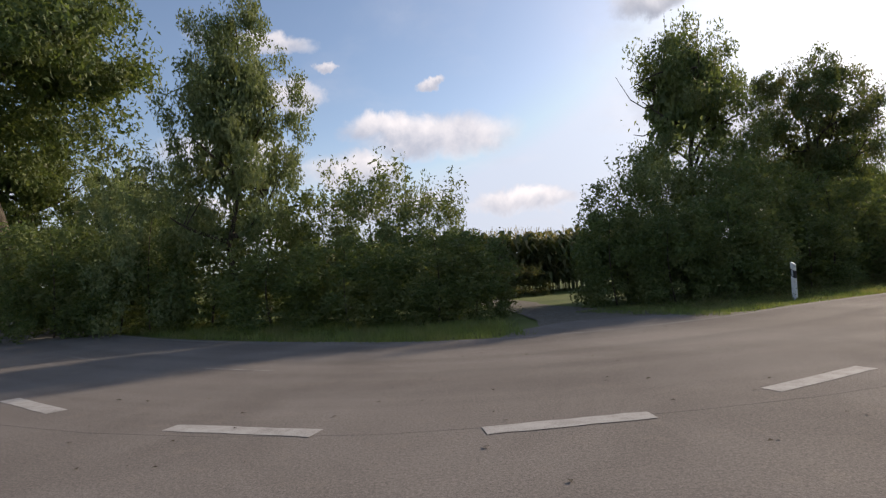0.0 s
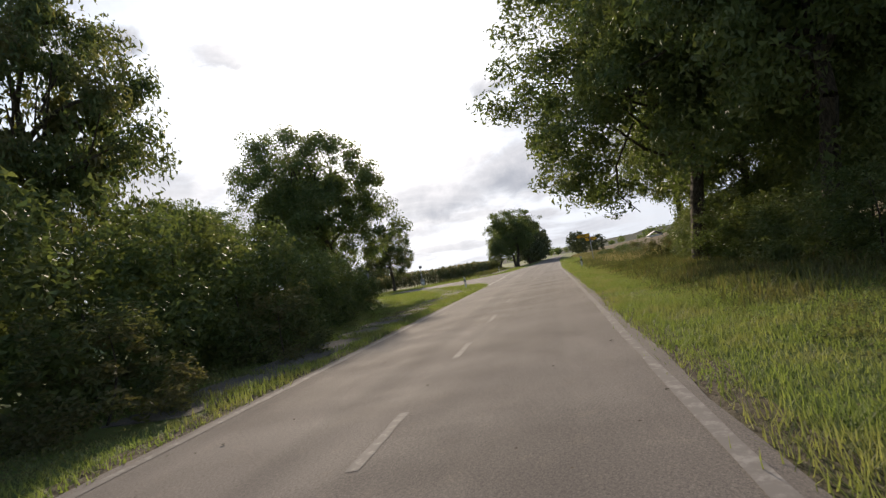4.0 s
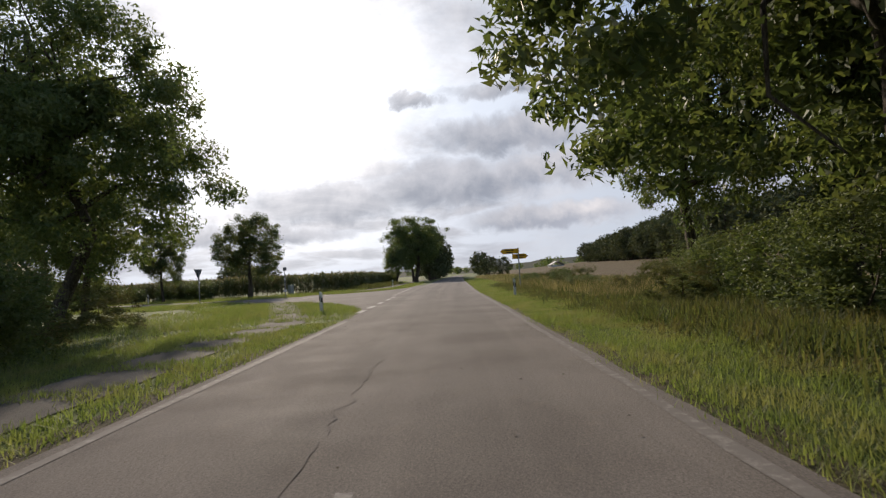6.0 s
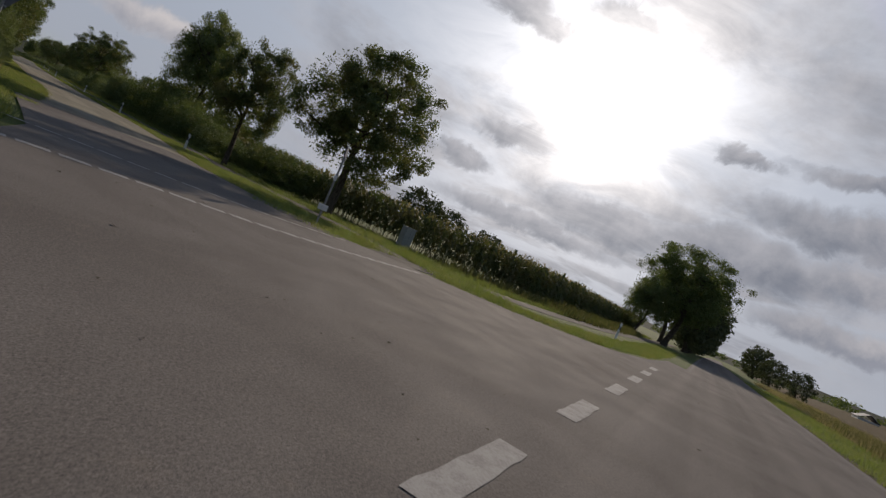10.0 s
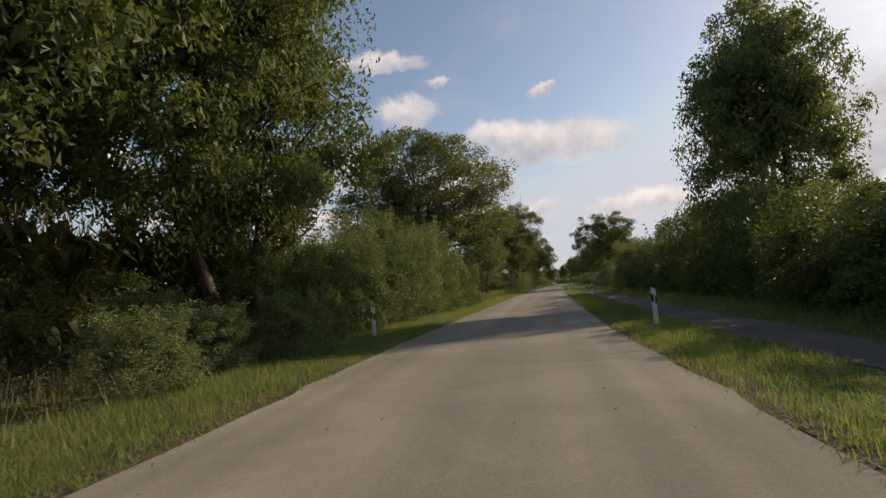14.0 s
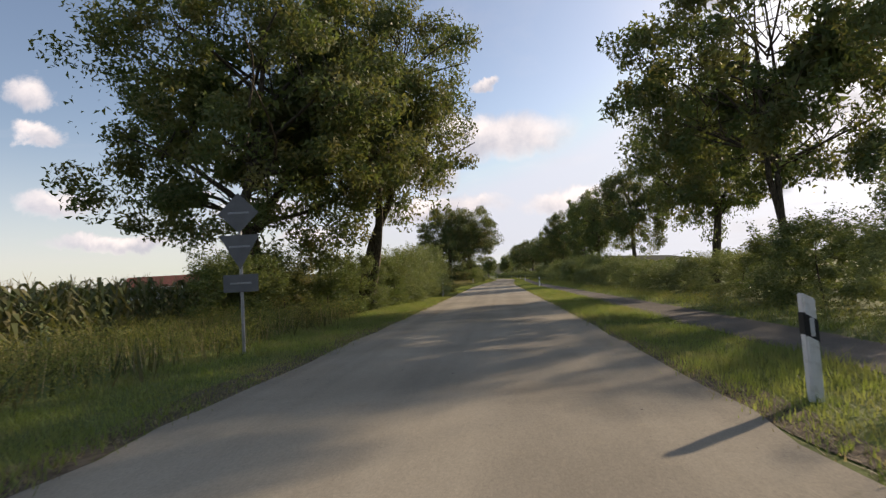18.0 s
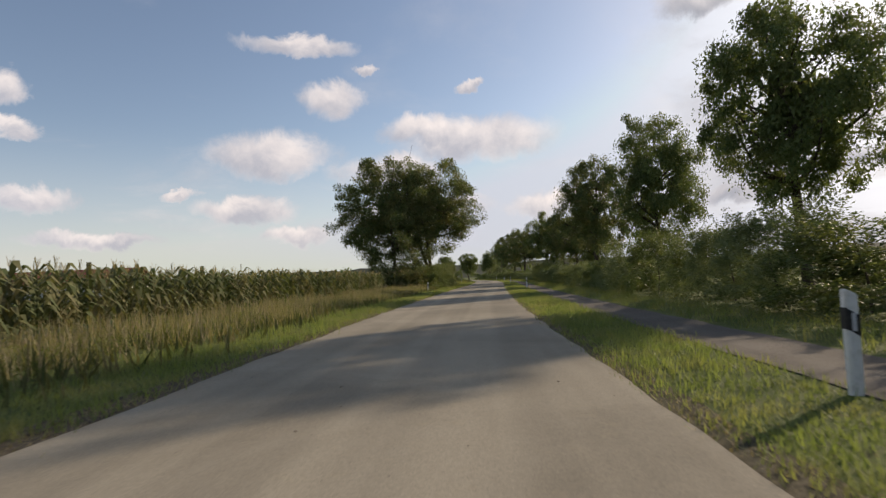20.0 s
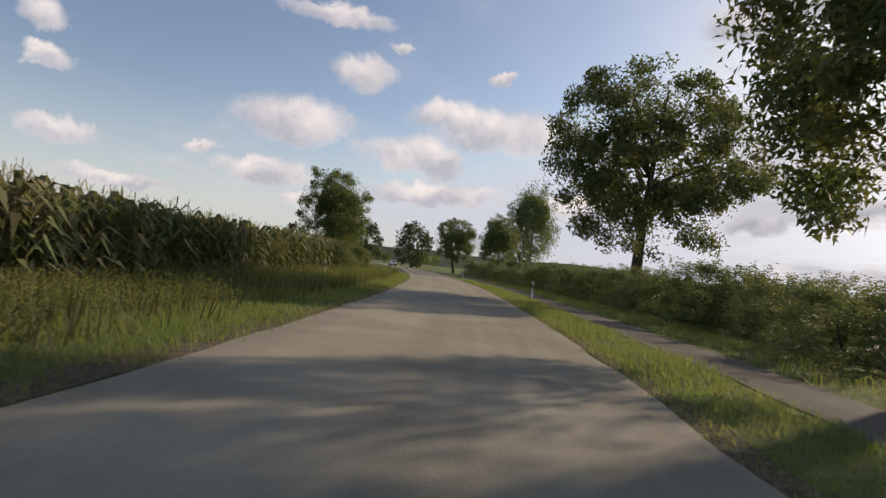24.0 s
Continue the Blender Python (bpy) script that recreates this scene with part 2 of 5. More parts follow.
def turf(n):
    p = position(n)
    big, fine = n.noise(p, 0.22, 5, 0.6), n.noise(p, 14.0, 5, 0.7)
    green = n.mix(n.range(big, 0.35, 0.65), (0.075, 0.108, 0.026), (0.125, 0.155, 0.042))
    col = n.mix(n.range(fine, 0.5, 0.72), green, (0.13, 0.105, 0.055))
    return principled(n, col, 0.9, 0.0, 0.15, fine, 0.7, 0.05)


TURF = material("turf", turf)


def soil(a, b, c):
    def build(n):
        p = position(n)
        fine, big = n.noise(p, 9.0, 6, 0.7), n.noise(p, 0.15, 4)
        col = n.mix(n.range(fine, 0.35, 0.65), a, b)
        return principled(n, n.mix(n.math("MULTIPLY", n.range(big, 0.4, 0.65), 0.6), col, c), 0.95, 0.0, 0.1, fine, 0.8, 0.06)
    return build


STUBBLE = material("stubble", soil((0.085, 0.062, 0.036), (0.155, 0.114, 0.066), (0.12, 0.102, 0.048)))
GRAVEL = material("gravel", soil((0.11, 0.098, 0.08), (0.21, 0.19, 0.16), (0.10, 0.095, 0.055)))
DIRT = material("verge_dirt", soil((0.075, 0.06, 0.042), (0.16, 0.135, 0.10), (0.08, 0.08, 0.035)))
FARLAND = material("far_land", soil((0.03, 0.042, 0.03), (0.05, 0.06, 0.04), (0.06, 0.06, 0.04)))


def foliage(a, b, c, through=0.42, rough=0.5, each=0.55, gloss=0.2, sat=0.78):
    """Leaves: three greens mixed leaf by leaf and patch by patch; some light passes through."""
    def build(n):
        g = n.add("ShaderNodeNewGeometry")
        isl = g.outputs["Random Per Island"]
        patch = n.noise(g.outputs["Position"], 0.9, 3)
        col = n.mix(n.range(isl, 0.0, 1.0, 0.0, 1.0, False), a, b)
        col = n.mix(n.math("MULTIPLY", n.range(patch, 0.42, 0.66), each), col, c)
        dull = n.add("ShaderNodeHueSaturation")
        dull.inputs["Saturation"].default_value = sat
        n.link(col, dull.inputs["Color"])
        col = dull.outputs[0]
        p = n.add("ShaderNodeBsdfPrincipled")
        n.link(col, p.inputs["Base Color"])
        p.inputs["Roughness"].default_value = rough
        p.inputs["Specular IOR Level"].default_value = gloss
        t = n.add("ShaderNodeBsdfTranslucent")
        n.link(n.mix(1.0, col, (1.65, 1.65, 0.85), "MULTIPLY"), t.inputs["Color"])
        m = n.add("ShaderNodeMixShader")
        m.inputs[0].default_value = through
        n.link(p.outputs[0], m.inputs[1])
        n.link(t.outputs[0], m.inputs[2])
        return m.outputs[0]
    return build


OAK_LEAF = material("oak_leaf", foliage((0.060, 0.101, 0.025), (0.123, 0.170, 0.037), (0.157, 0.163, 0.040), 0.31, 0.55, 0.55, 0.14))
LIME_LEAF = material("lime_leaf", foliage((0.071, 0.113, 0.032), (0.155, 0.198, 0.051), (0.178, 0.181, 0.044), 0.36))
MAPLE_LEAF = material("maple_leaf", foliage((0.054, 0.091, 0.025), (0.111, 0.151, 0.037), (0.208, 0.163, 0.051), 0.31, 0.55, 0.55, 0.14))
SHRUB_LEAF = material("shrub_leaf", foliage((0.080, 0.118, 0.042), (0.170, 0.212, 0.074), (0.165, 0.190, 0.072), 0.24, 0.65, 0.55, 0.14, 0.85))
PALE_LEAF = material("willow_leaf", foliage((0.100, 0.140, 0.056), (0.198, 0.236, 0.092), (0.200, 0.216, 0.084), 0.25, 0.65, 0.55, 0.12, 0.85))
CORN_LEAF = material("maize_leaf", foliage((0.065, 0.095, 0.030), (0.135, 0.160, 0.050), (0.19, 0.165, 0.070), 0.24, 0.65, 0.8, 0.08))
TASSEL = material("maize_tassel", foliage((0.20, 0.15, 0.06), (0.32, 0.26, 0.12), (0.24, 0.19, 0.08), 0.3, 0.7))
GRASS = material("grass_blade", foliage((0.100, 0.148, 0.032), (0.190, 0.245, 0.058), (0.24, 0.22, 0.10), 0.44, 0.6, 0.6, 0.15, 0.83))
DRY_GRASS = material("dry_grass", foliage((0.19, 0.15, 0.085), (0.34, 0.27, 0.165), (0.17, 0.155, 0.06), 0.35, 0.7))
# distance haze is put into these leaf greens by lightening them
FAR_LEAF = material("far_leaf", foliage((0.052, 0.072, 0.034), (0.100, 0.122, 0.052), (0.118, 0.115, 0.055), 0.14, 0.85, 0.55, 0.08))
HERB = material("herb_leaf", foliage((0.105, 0.140, 0.034), (0.190, 0.215, 0.058), (0.260, 0.215, 0.090), 0.36, 0.7, 0.7, 0.1, 0.9))
LITTER = material("leaf_litter", foliage((0.035, 0.026, 0.016), (0.11, 0.08, 0.045), (0.05, 0.05, 0.02), 0.1, 0.8))
WEED = material("weed_leaf", foliage((0.053, 0.078, 0.024), (0.122, 0.130, 0.038), (0.190, 0.143, 0.058), 0.3, 0.75, 0.55, 0.06))


def bark(a, b):
    def build(n):
        p = position(n)
        m = n.add("ShaderNodeMapping")
        n.link(p, m.inputs[0])
        m.inputs["Scale"].default_value = (9, 9, 1.6)
        f = n.noise(m.outputs[0], 2.0, 6, 0.7, 0.5)
        return principled(n, n.mix(n.range(f, 0.35, 0.65), a, b), 0.9, 0.0, 0.15, f, 0.9, 0.03)
    return build


BARK = material("bark", bark((0.035, 0.028, 0.02), (0.12, 0.10, 0.075)))
BARK_PALE = material("pale_bark", bark((0.10, 0.085, 0.06), (0.30, 0.265, 0.20)))


def plastic(c, dirt, rough=0.45):
    def build(n):
        p = position(n)
        return principled(n, n.mix(n.math("MULTIPLY", n.range(n.noise(p, 12.0, 5, 0.65), 0.45, 0.75), 0.6), c, dirt), rough)
    return build


POST_WHITE = material("post_white", plastic((0.74, 0.74, 0.72), (0.45, 0.44, 0.38)))
POST_BLACK = material("post_black", plastic((0.018, 0.018, 0.02), (0.06, 0.06, 0.055)))
REFLECTOR = material("reflector", plastic((0.55, 0.56, 0.58), (0.4, 0.4, 0.4), 0.15))
SIGN_YELLOW = material("sign_yellow", plastic((0.80, 0.42, 0.02), (0.55, 0.32, 0.05), 0.4))
SIGN_BLACK = material("sign_black", plastic((0.015, 0.015, 0.015), (0.05, 0.05, 0.05), 0.4))
SIGN_WHITE = material("sign_white", plastic((0.72, 0.72, 0.70), (0.5, 0.5, 0.46), 0.4))
CABINET = material("cabinet_grey", plastic((0.30, 0.31, 0.29), (0.2, 0.2, 0.17), 0.55))
STEEL = material("galvanised_steel", lambda n: principled(n, n.mix(n.noise(position(n), 18.0, 4), (0.22, 0.23, 0.24), (0.38, 0.39, 0.40)), 0.5, 0.85))
SIGN_BACK = material("sign_back_aluminium", lambda n: principled(n, n.mix(n.noise(position(n), 6.0, 4), (0.11, 0.112, 0.116), (0.17, 0.172, 0.176)), 0.55, 0.35))
ROOF_TILE = material("roof_tile_red", soil((0.20, 0.075, 0.05), (0.33, 0.13, 0.085), (0.22, 0.10, 0.075)))
PLASTER = material("plaster_white", plastic((0.62, 0.60, 0.56), (0.42, 0.40, 0.36), 0.8))
CAR_PAINT = material("car_paint_white", plastic((0.72, 0.73, 0.74), (0.6, 0.6, 0.6), 0.2))
CAR_GLASS = material("car_glass", plastic((0.02, 0.025, 0.03), (0.03, 0.03, 0.03), 0.05))
RUBBER = material("rubber", plastic((0.02, 0.02, 0.02), (0.05, 0.045, 0.04), 0.8))
LAMP_GLASS = material("lamp_glass", plastic((0.6, 0.6, 0.6), (0.5, 0.5, 0.5), 0.1))


# ---- building ----
rng = np.random.default_rng(7)


def mesh_of(name, verts, faces, mats=(), slots=None, smooth=False):
    """A mesh from arrays: verts (n, 3) and faces (m, 3 or 4)."""
    verts, faces = np.asarray(verts, np.float32), np.asarray(faces, np.int32)
    me = bpy.data.meshes.new(name)
    me.vertices.add(len(verts))
    me.vertices.foreach_set("co", verts.ravel())
    k = faces.shape[1]
    me.loops.add(faces.size)
    me.loops.foreach_set("vertex_index", faces.ravel())
    me.polygons.add(len(faces))
    me.polygons.foreach_set("loop_start", np.arange(0, faces.size, k, dtype=np.int32))
    for m in mats:
        me.materials.append(m)
    if slots is not None:
        me.polygons.foreach_set("material_index", np.asarray(slots, np.int32))
    me.polygons.foreach_set("use_smooth", np.full(len(faces), smooth))
    me.update(calc_edges=True)
    return me


def part(name, data, mat, parent, label=""):
    """Links a mesh or bmesh as one part under a thing or a part."""
    if isinstance(data, bmesh.types.BMesh):
        me = bpy.data.meshes.new(name)
        data.to_mesh(me)
        data.free()
    else:
        me = data
    if mat is not None and not me.materials:
        me.materials.append(mat)
    ob = new(name, me)
    ob.parent = parent
    if label:
        ob["label"] = label
    return ob


def empty(name, x=0.0, y=0.0, z=0.0, turn=0.0, size=(1, 1, 1)):
    ob = new(name)
    ob.matrix_basis = pose(x, y, z, 0, 0, turn) @ Matrix.Diagonal((*size, 1))
    return ob


def box(bm, x0, x1, y0, y1, z0, z1, bevel=0.0):
    m = Matrix.Translation(((x0 + x1) / 2, (y0 + y1) / 2, (z0 + z1) / 2)) @ Matrix.Diagonal((x1 - x0, y1 - y0, z1 - z0, 1))
    made = bmesh.ops.create_cube(bm, size=1, matrix=m)["verts"]
    if bevel:
        edges = {e for v in made for e in v.link_edges}
        bmesh.ops.bevel(bm, geom=list(edges), offset=bevel, segments=2, affect="EDGES", profile=0.6)
    return bm


def prism(points, y0, y1):
    """A bmesh: an outline in x and z, pushed from y0 to y1."""
    bm = bmesh.new()
    a = [bm.verts.new((x, y0, z)) for x, z in points]
    b = [bm.verts.new((x, y1, z)) for x, z in points]
    bm.faces.new(a)
    bm.faces.new(b[::-1])
    for i in range(len(a)):
        j = (i + 1) % len(a)
        bm.faces.new((a[j], a[i], b[i], b[j]))
    bmesh.ops.recalc_face_normals(bm, faces=bm.faces)
    return bm


def rod(bm, x, y, z0, z1, r, n=12):
    bmesh.ops.create_cone(bm, cap_ends=True, segments=n, radius1=r, radius2=r, depth=z1 - z0, matrix=Matrix.Translation((x, y, (z0 + z1) / 2)))
    return bm


def spline(points, step=1.0):
    """Evenly stepped points on a smooth curve through the given ones."""
    p = np.array(points, float)
    q = np.vstack([2 * p[0] - p[1], p, 2 * p[-1] - p[-2]])
    out = []
    for i in range(1, len(q) - 2):
        a, b, c, d = q[i - 1:i + 3]
        n = max(2, int(np.hypot(*(c - b)) / step))
        t = np.linspace(0, 1, n, endpoint=False)[:, None]
        out.append(0.5 * (2 * b + (c - a) * t + (2 * a - 5 * b + 4 * c - d) * t ** 2 + (3 * b - a - 3 * c + d) * t ** 3))
    return np.vstack([*out, p[-1:]])


def sideways(line):
    """Unit normals to the right of a line."""
    d = np.gradient(line, axis=0)
    d /= np.linalg.norm(d, axis=1)[:, None]
    return np.stack([d[:, 1], -d[:, 0]], 1)


def beside(line, off):
    return line + sideways(line) * np.reshape(off, (-1, 1) if np.ndim(off) else (1, 1))


def ribbon(name, line, left, right, z, mat, across=6, wobble=0.0, crown=0.0, thick=0.0):
    """A strip along a line, from left to right of it (metres, right is positive)."""
    n = len(line)
    s = sideways(line)
    left, right = np.broadcast_to(left, n), np.broadcast_to(right, n)
    u = np.linspace(0, 1, across + 1)
    off = left[:, None] * (1 - u) + right[:, None] * u
    if wobble:
        off[:, 0] += rng.normal(0, wobble, n)
        off[:, -1] += rng.normal(0, wobble, n)
    x = line[:, None, 0] + s[:, None, 0] * off
    y = line[:, None, 1] + s[:, None, 1] * off
    zz = np.zeros_like(x) + z + crown * (1 - (2 * u - 1) ** 2)[None]
    v = np.stack([x, y, zz], 2).reshape(-1, 3)
    k = across + 1
    i = (np.arange(n - 1)[:, None] * k + np.arange(across)[None]).ravel()
    f = np.stack([i, i + k, i + k + 1, i + 1], 1)[:, ::-1]
    if thick:
        m = len(v)
        v = np.vstack([v, v - (0, 0, thick)])
        edge = np.concatenate([np.arange(n) * k, (np.arange(n) * k + across)[::-1]])
        nxt = np.roll(edge, -1)
        f = np.vstack([f, np.stack([edge, nxt, nxt + m, edge + m], 1)])
    me = mesh_of(name, v, f, [mat])
    run = np.concatenate([[0], np.cumsum(np.hypot(*np.diff(line, axis=0).T))])
    uv = np.stack([off + 20.0, np.broadcast_to(run[:, None], off.shape)], 2).reshape(-1, 2)
    if thick:
        uv = np.vstack([uv, uv])
    me.uv_layers.new(name="UVMap").data.foreach_set("uv", uv[f.ravel()].astype(np.float32).ravel())
    return me


def plate(name, outline, z, mat, thick=0.08):
    bm = bmesh.new()
    top = bm.faces.new([bm.verts.new((x, y, z)) for x, y in outline])
    if top.normal.z < 0 or top.calc_area() and top.normal.z == 0:
        top.normal_update()
    top.normal_update()
    if top.normal.z < 0:
        top.normal_flip()
    bmesh.ops.triangulate(bm, faces=[top])
    me = bpy.data.meshes.new(name)
    bm.to_mesh(me)
    bm.free()
    me.materials.append(mat)
    return me


# ---- ground, roads and paths ----
CENTRE_A = spline([(-48, 60), (-34, 41), (-22, 27), (-14, 18.6), (-9, 13.5), (-5, 10.1), (-1, 7.85), (3, 7.7), (7, 9.0), (12.4, 11.75), (30, 18.6), (46, 24.8), (61.6, 30.9),
                   (81.9, 38.5), (140, 60), (220, 89), (320, 124), (430, 160)], 1.0)
HALF_A = np.interp(CENTRE_A[:, 0], (-9, -3, 3, 10), (2.75, 3.2, 3.0, 2.66))
SHIFT_X, SHIFT_Y = -4.89, -4.06          # the lane's own origin
CENTRE_B = np.array((SHIFT_X, SHIFT_Y)) + spline([(68.41, 40), (68.81, 50), (69.31, 60), (70.24, 69), (70.73, 78), (70.59, 92), (70.92, 115), (71.43, 143), (72.41, 168), (73.34, 196), (74.24, 222), (75.82, 250), (77.42, 273), (79.22, 300), (80.43, 330), (80.62, 348), (79.34, 375), (75.97, 405), (69.97, 445), (59.97, 490), (45.97, 540)], 1.0)
HALF_B = 2.70

floor_data = ribbon("ground", np.array([(x, 0.0) for x in np.concatenate([[-3500], np.linspace(-120, 420, 60), [3500]])]), -3500, 3500, -0.035, TURF, 40)
tagged(new("ground", floor_data), "flat green and brown farmland turf", "ground", kind="structure")

road_a = tagged(new("road", ribbon("road", CENTRE_A, -HALF_A, HALF_A, 0.0, ASPHALT, 8, 0.025, 0.0, 0.1)), "grey worn asphalt country road", "road", kind="structure")
tagged(new("road", ribbon("road", CENTRE_B, -HALF_B, HALF_B, -0.008, ASPHALT_PALE, 8, 0.04, 0.0, 0.1)), "narrow pale asphalt lane with rough edges", "road", kind="structure")
tagged(new("road", plate("road", [(-11, 6.5), (-6.5, 3.5), (-4.5, -1), (-3.6, -8), (-3.2, -40), (2.6, -40), (2.9, -8), (3.6, -1.5), (4.9, 2.4), (6.4, 5.1), (7.0, 5.75), (7.7, 6.35), (8.9, 7.25), (10.6, 8.05), (4, 9), (-4, 10)], -0.0015, ASPHALT)),
       "grey asphalt mouth of a side road", "road", kind="structure")
tagged(new("road", plate("road", [(43, 24.5), (43.2, 26.2), (46.3, 27.7), (48.9, 29.4), (50.8, 30.9), (52.5, 32.4), (54.2, 34.2), (55.8, 36.3), (57.2, 38.6), (58.8, 41.2), (60.2, 44.0), (60.8, 46.6), (60.9, 50.5), (61.0, 57), (66.9, 58), (67.3, 54), (67.8, 50.9), (68.4, 49.4),
                                        (69.0, 48.1), (69.9, 47.1), (70.4, 46.8), (71.6, 45.4), (72.3, 44.8), (73.8, 43.7), (75.6, 43.0), (77.4, 42.7), (79.5, 42.7), (84, 43.6), (92, 46.2), (92, 43), (75, 34)], -0.0015, ASPHALT)), "grey asphalt junction mouth", "road", kind="structure")

PATH_A = spline([(17, 18.0), (22, 19.9), (26.5, 21.8), (31.6, 23.9), (37.6, 26.6), (42.0, 28.2), (44.4, 29.7), (47.3, 32.1), (51.3, 35.3), (55.4, 38.6), (58.6, 41.4), (61.5, 42.9)], 1.0)
tagged(new("cycle_path", ribbon("cycle_path", PATH_A, -0.72, 0.72, -0.016, ASPHALT_PATH, 3, 0.03, 0, 0.06)), "narrow asphalt cycle path through the grass", "path", kind="structure")
PATH_E = spline([(68.6, 45.9), (71.0, 46.8), (74, 47.4), (78, 47.8), (82.2, 48.5), (91, 50.9), (104, 55.4), (135, 66.8), (185, 85.6)], 1.0)
tagged(new("cycle_path", ribbon("cycle_path", PATH_E, -0.75, 0.75, -0.017, ASPHALT_PATH, 3, 0.03, 0, 0.06)), "narrow asphalt cycle path beside a maize field", "path", kind="structure")
near_b = CENTRE_B[(CENTRE_B[:, 1] > 66) & (CENTRE_B[:, 1] < 476)]
PATH_B = np.vstack([spline([(71.4, 47.0), (72.4, 49.0), (72.5, 53), (71.6, 59.5), tuple(beside(near_b, 5.35)[0])], 1.0)[:-1], beside(near_b, 5.35)])
tagged(new("cycle_path", ribbon("cycle_path", PATH_B, -0.72, 0.72, -0.018, ASPHALT_PATH, 3, 0.035, 0, 0.06)), "narrow asphalt cycle path in tree shade", "path", kind="structure")
TRACK = spline([(4.6, 12.0), (4.1, 15), (3.5, 18), (3.0, 22), (2.6, 30), (2.2, 45)], 0.8)
tagged(new("farm_track", ribbon("farm_track", TRACK, -np.interp(TRACK[:, 1], (12, 16), (2.2, 1.0)), np.interp(TRACK[:, 1], (12, 16), (2.3, 1.0)), -0.013, GRAVEL, 5, 0.12)), "grey gravel farm track between hedges", "track", kind="structure")
tagged(new("road", plate("road", [(1.0, 9.8), (1.9, 11.7), (2.6, 12.3), (3.4, 12.9), (4.8, 13.1), (6.0, 12.8), (7.0, 12.4), (9.2, 12.2), (9.6, 11.0)], -0.0025, ASPHALT)), "grey asphalt apron of a farm track", "road", kind="structure")

# bare dirt where the tarmac ends
for name, line, a, b, stretch in (("verge_dirt", CENTRE_A, 2.45, 3.05, (9, 200)), ("verge_dirt", CENTRE_B, -3.35, -2.7, (57, 476)), ("verge_dirt", CENTRE_B, 2.7, 3.1, (57, 476)), ("verge_dirt", CENTRE_A, -3.1, -2.45, (10, 43))):
    key = line[:, 0] if line is CENTRE_A else line[:, 1]
    cut = line[(key > stretch[0]) & (key < stretch[1])]
    mid, run = (a + b) / 2, np.arange(len(cut))
    grow = np.clip(np.minimum(run, run[::-1]) / 5.0, 0.02, 1.0)
    tagged(new(name, ribbon(name, cut, a + 0 * grow if a > 0 else b + (a - b) * grow, a + (b - a) * grow if a > 0 else b + 0 * grow, -0.026, DIRT, 2, 0.05)), "strip of bare dirt along the road edge", "verge", kind="structure")

# stubble field, rising to the wood
v = [(x, 9.4 + 0.372 * (x - 13.3) - d, -0.02 + 3.2 * max(0.0, (d - 12) / 62) ** 1.1) for x in np.linspace(52, 420, 40) for d in np.linspace(13.5, 150, 16)]
i = (np.arange(39)[:, None] * 16 + np.arange(15)[None]).ravel()
tagged(new("stubble_field", mesh_of("stubble_field", v, np.stack([i, i + 1, i + 17, i + 16], 1)[:, ::-1], [STUBBLE])), "brown harvested field sloping up to a wood", "field", kind="structure")


def along(line, x0):
    """The point of a line nearest to an x (road a) and its direction."""
    k = int(np.argmin(np.abs(line[:, 0] - x0)))
    d = line[min(k + 1, len(line) - 1)] - line[k - 1]
    return line[k], math.degrees(math.atan2(d[1], d[0]))


def mark(parent, x, y, turn, length, width, mat=PAINT, z=0.004):
    """One painted dash, worn at its corners."""
    key = (round(length, 2), round(width, 2), mat.name)
    if key not in MARKS:
        bm = bmesh.new()
        l, w = length / 2, width / 2
        pts = []
        for ax, ay, bx, by in ((-l, -w, l, -w), (l, -w, l, w), (l, w, -l, w), (-l, w, -l, -w)):
            steps = 8 if abs(bx - ax) > 0.01 else 2
            for s in range(steps):
                pts.append((ax + (bx - ax) * s / steps + random.uniform(-0.012, 0.012), ay + (by - ay) * s / steps + random.uniform(-0.01, 0.01)))
        bm.faces.new([bm.verts.new((px, py, 0)) for px, py in pts])
        me = bpy.data.meshes.new("dash")
        bm.to_mesh(me)
        bm.free()
        me.materials.append(mat)
        MARKS[key] = me
    ob = new("dash", MARKS[key])
    ob.parent = parent
    ob.matrix_basis = pose(x, y, z, 0, 0, turn)


MARKS = {}
right_a, left_a, mid_a = beside(CENTRE_A, HALF_A - 0.2), beside(CENTRE_A, 0.2 - HALF_A), CENTRE_A
for x0, y0, x1, y1 in ((-8.9, 10.2, -7.7, 9.2), (-5.6, 7.5, -4.3, 6.45), (-2.5, 5.3, -1.0, 4.72), (0.42, 4.42, 1.85, 4.52), (3.2, 5.05, 4.68, 5.72), (6.92, 6.80, 8.58, 7.49)):
    mark(road_a, (x0 + x1) / 2, (y0 + y1) / 2, math.degrees(math.atan2(y1 - y0, x1 - x0)), math.hypot(x1 - x0, y1 - y0), 0.22)
for x0 in (46.4, 49.2, 52.4, 55.75, 58.8, 62.6, 66.0, 69.5, 72.9, 76.2, 79.5):
    mark(road_a, x0, 30.34 + 0.395 * (x0 - 52.6) + (0.3 if x0 > 60 else 0.0), 21.3, 1.65, 0.25)
for x0 in (-7.5, -2.6, 10.2, 12.5, 16.4, 20.9, 25.2, 29.6):
    p, a = along(mid_a, x0)
    mark(road_a, p[0], p[1], a, 1.5, 0.10, PAINT_OLD)
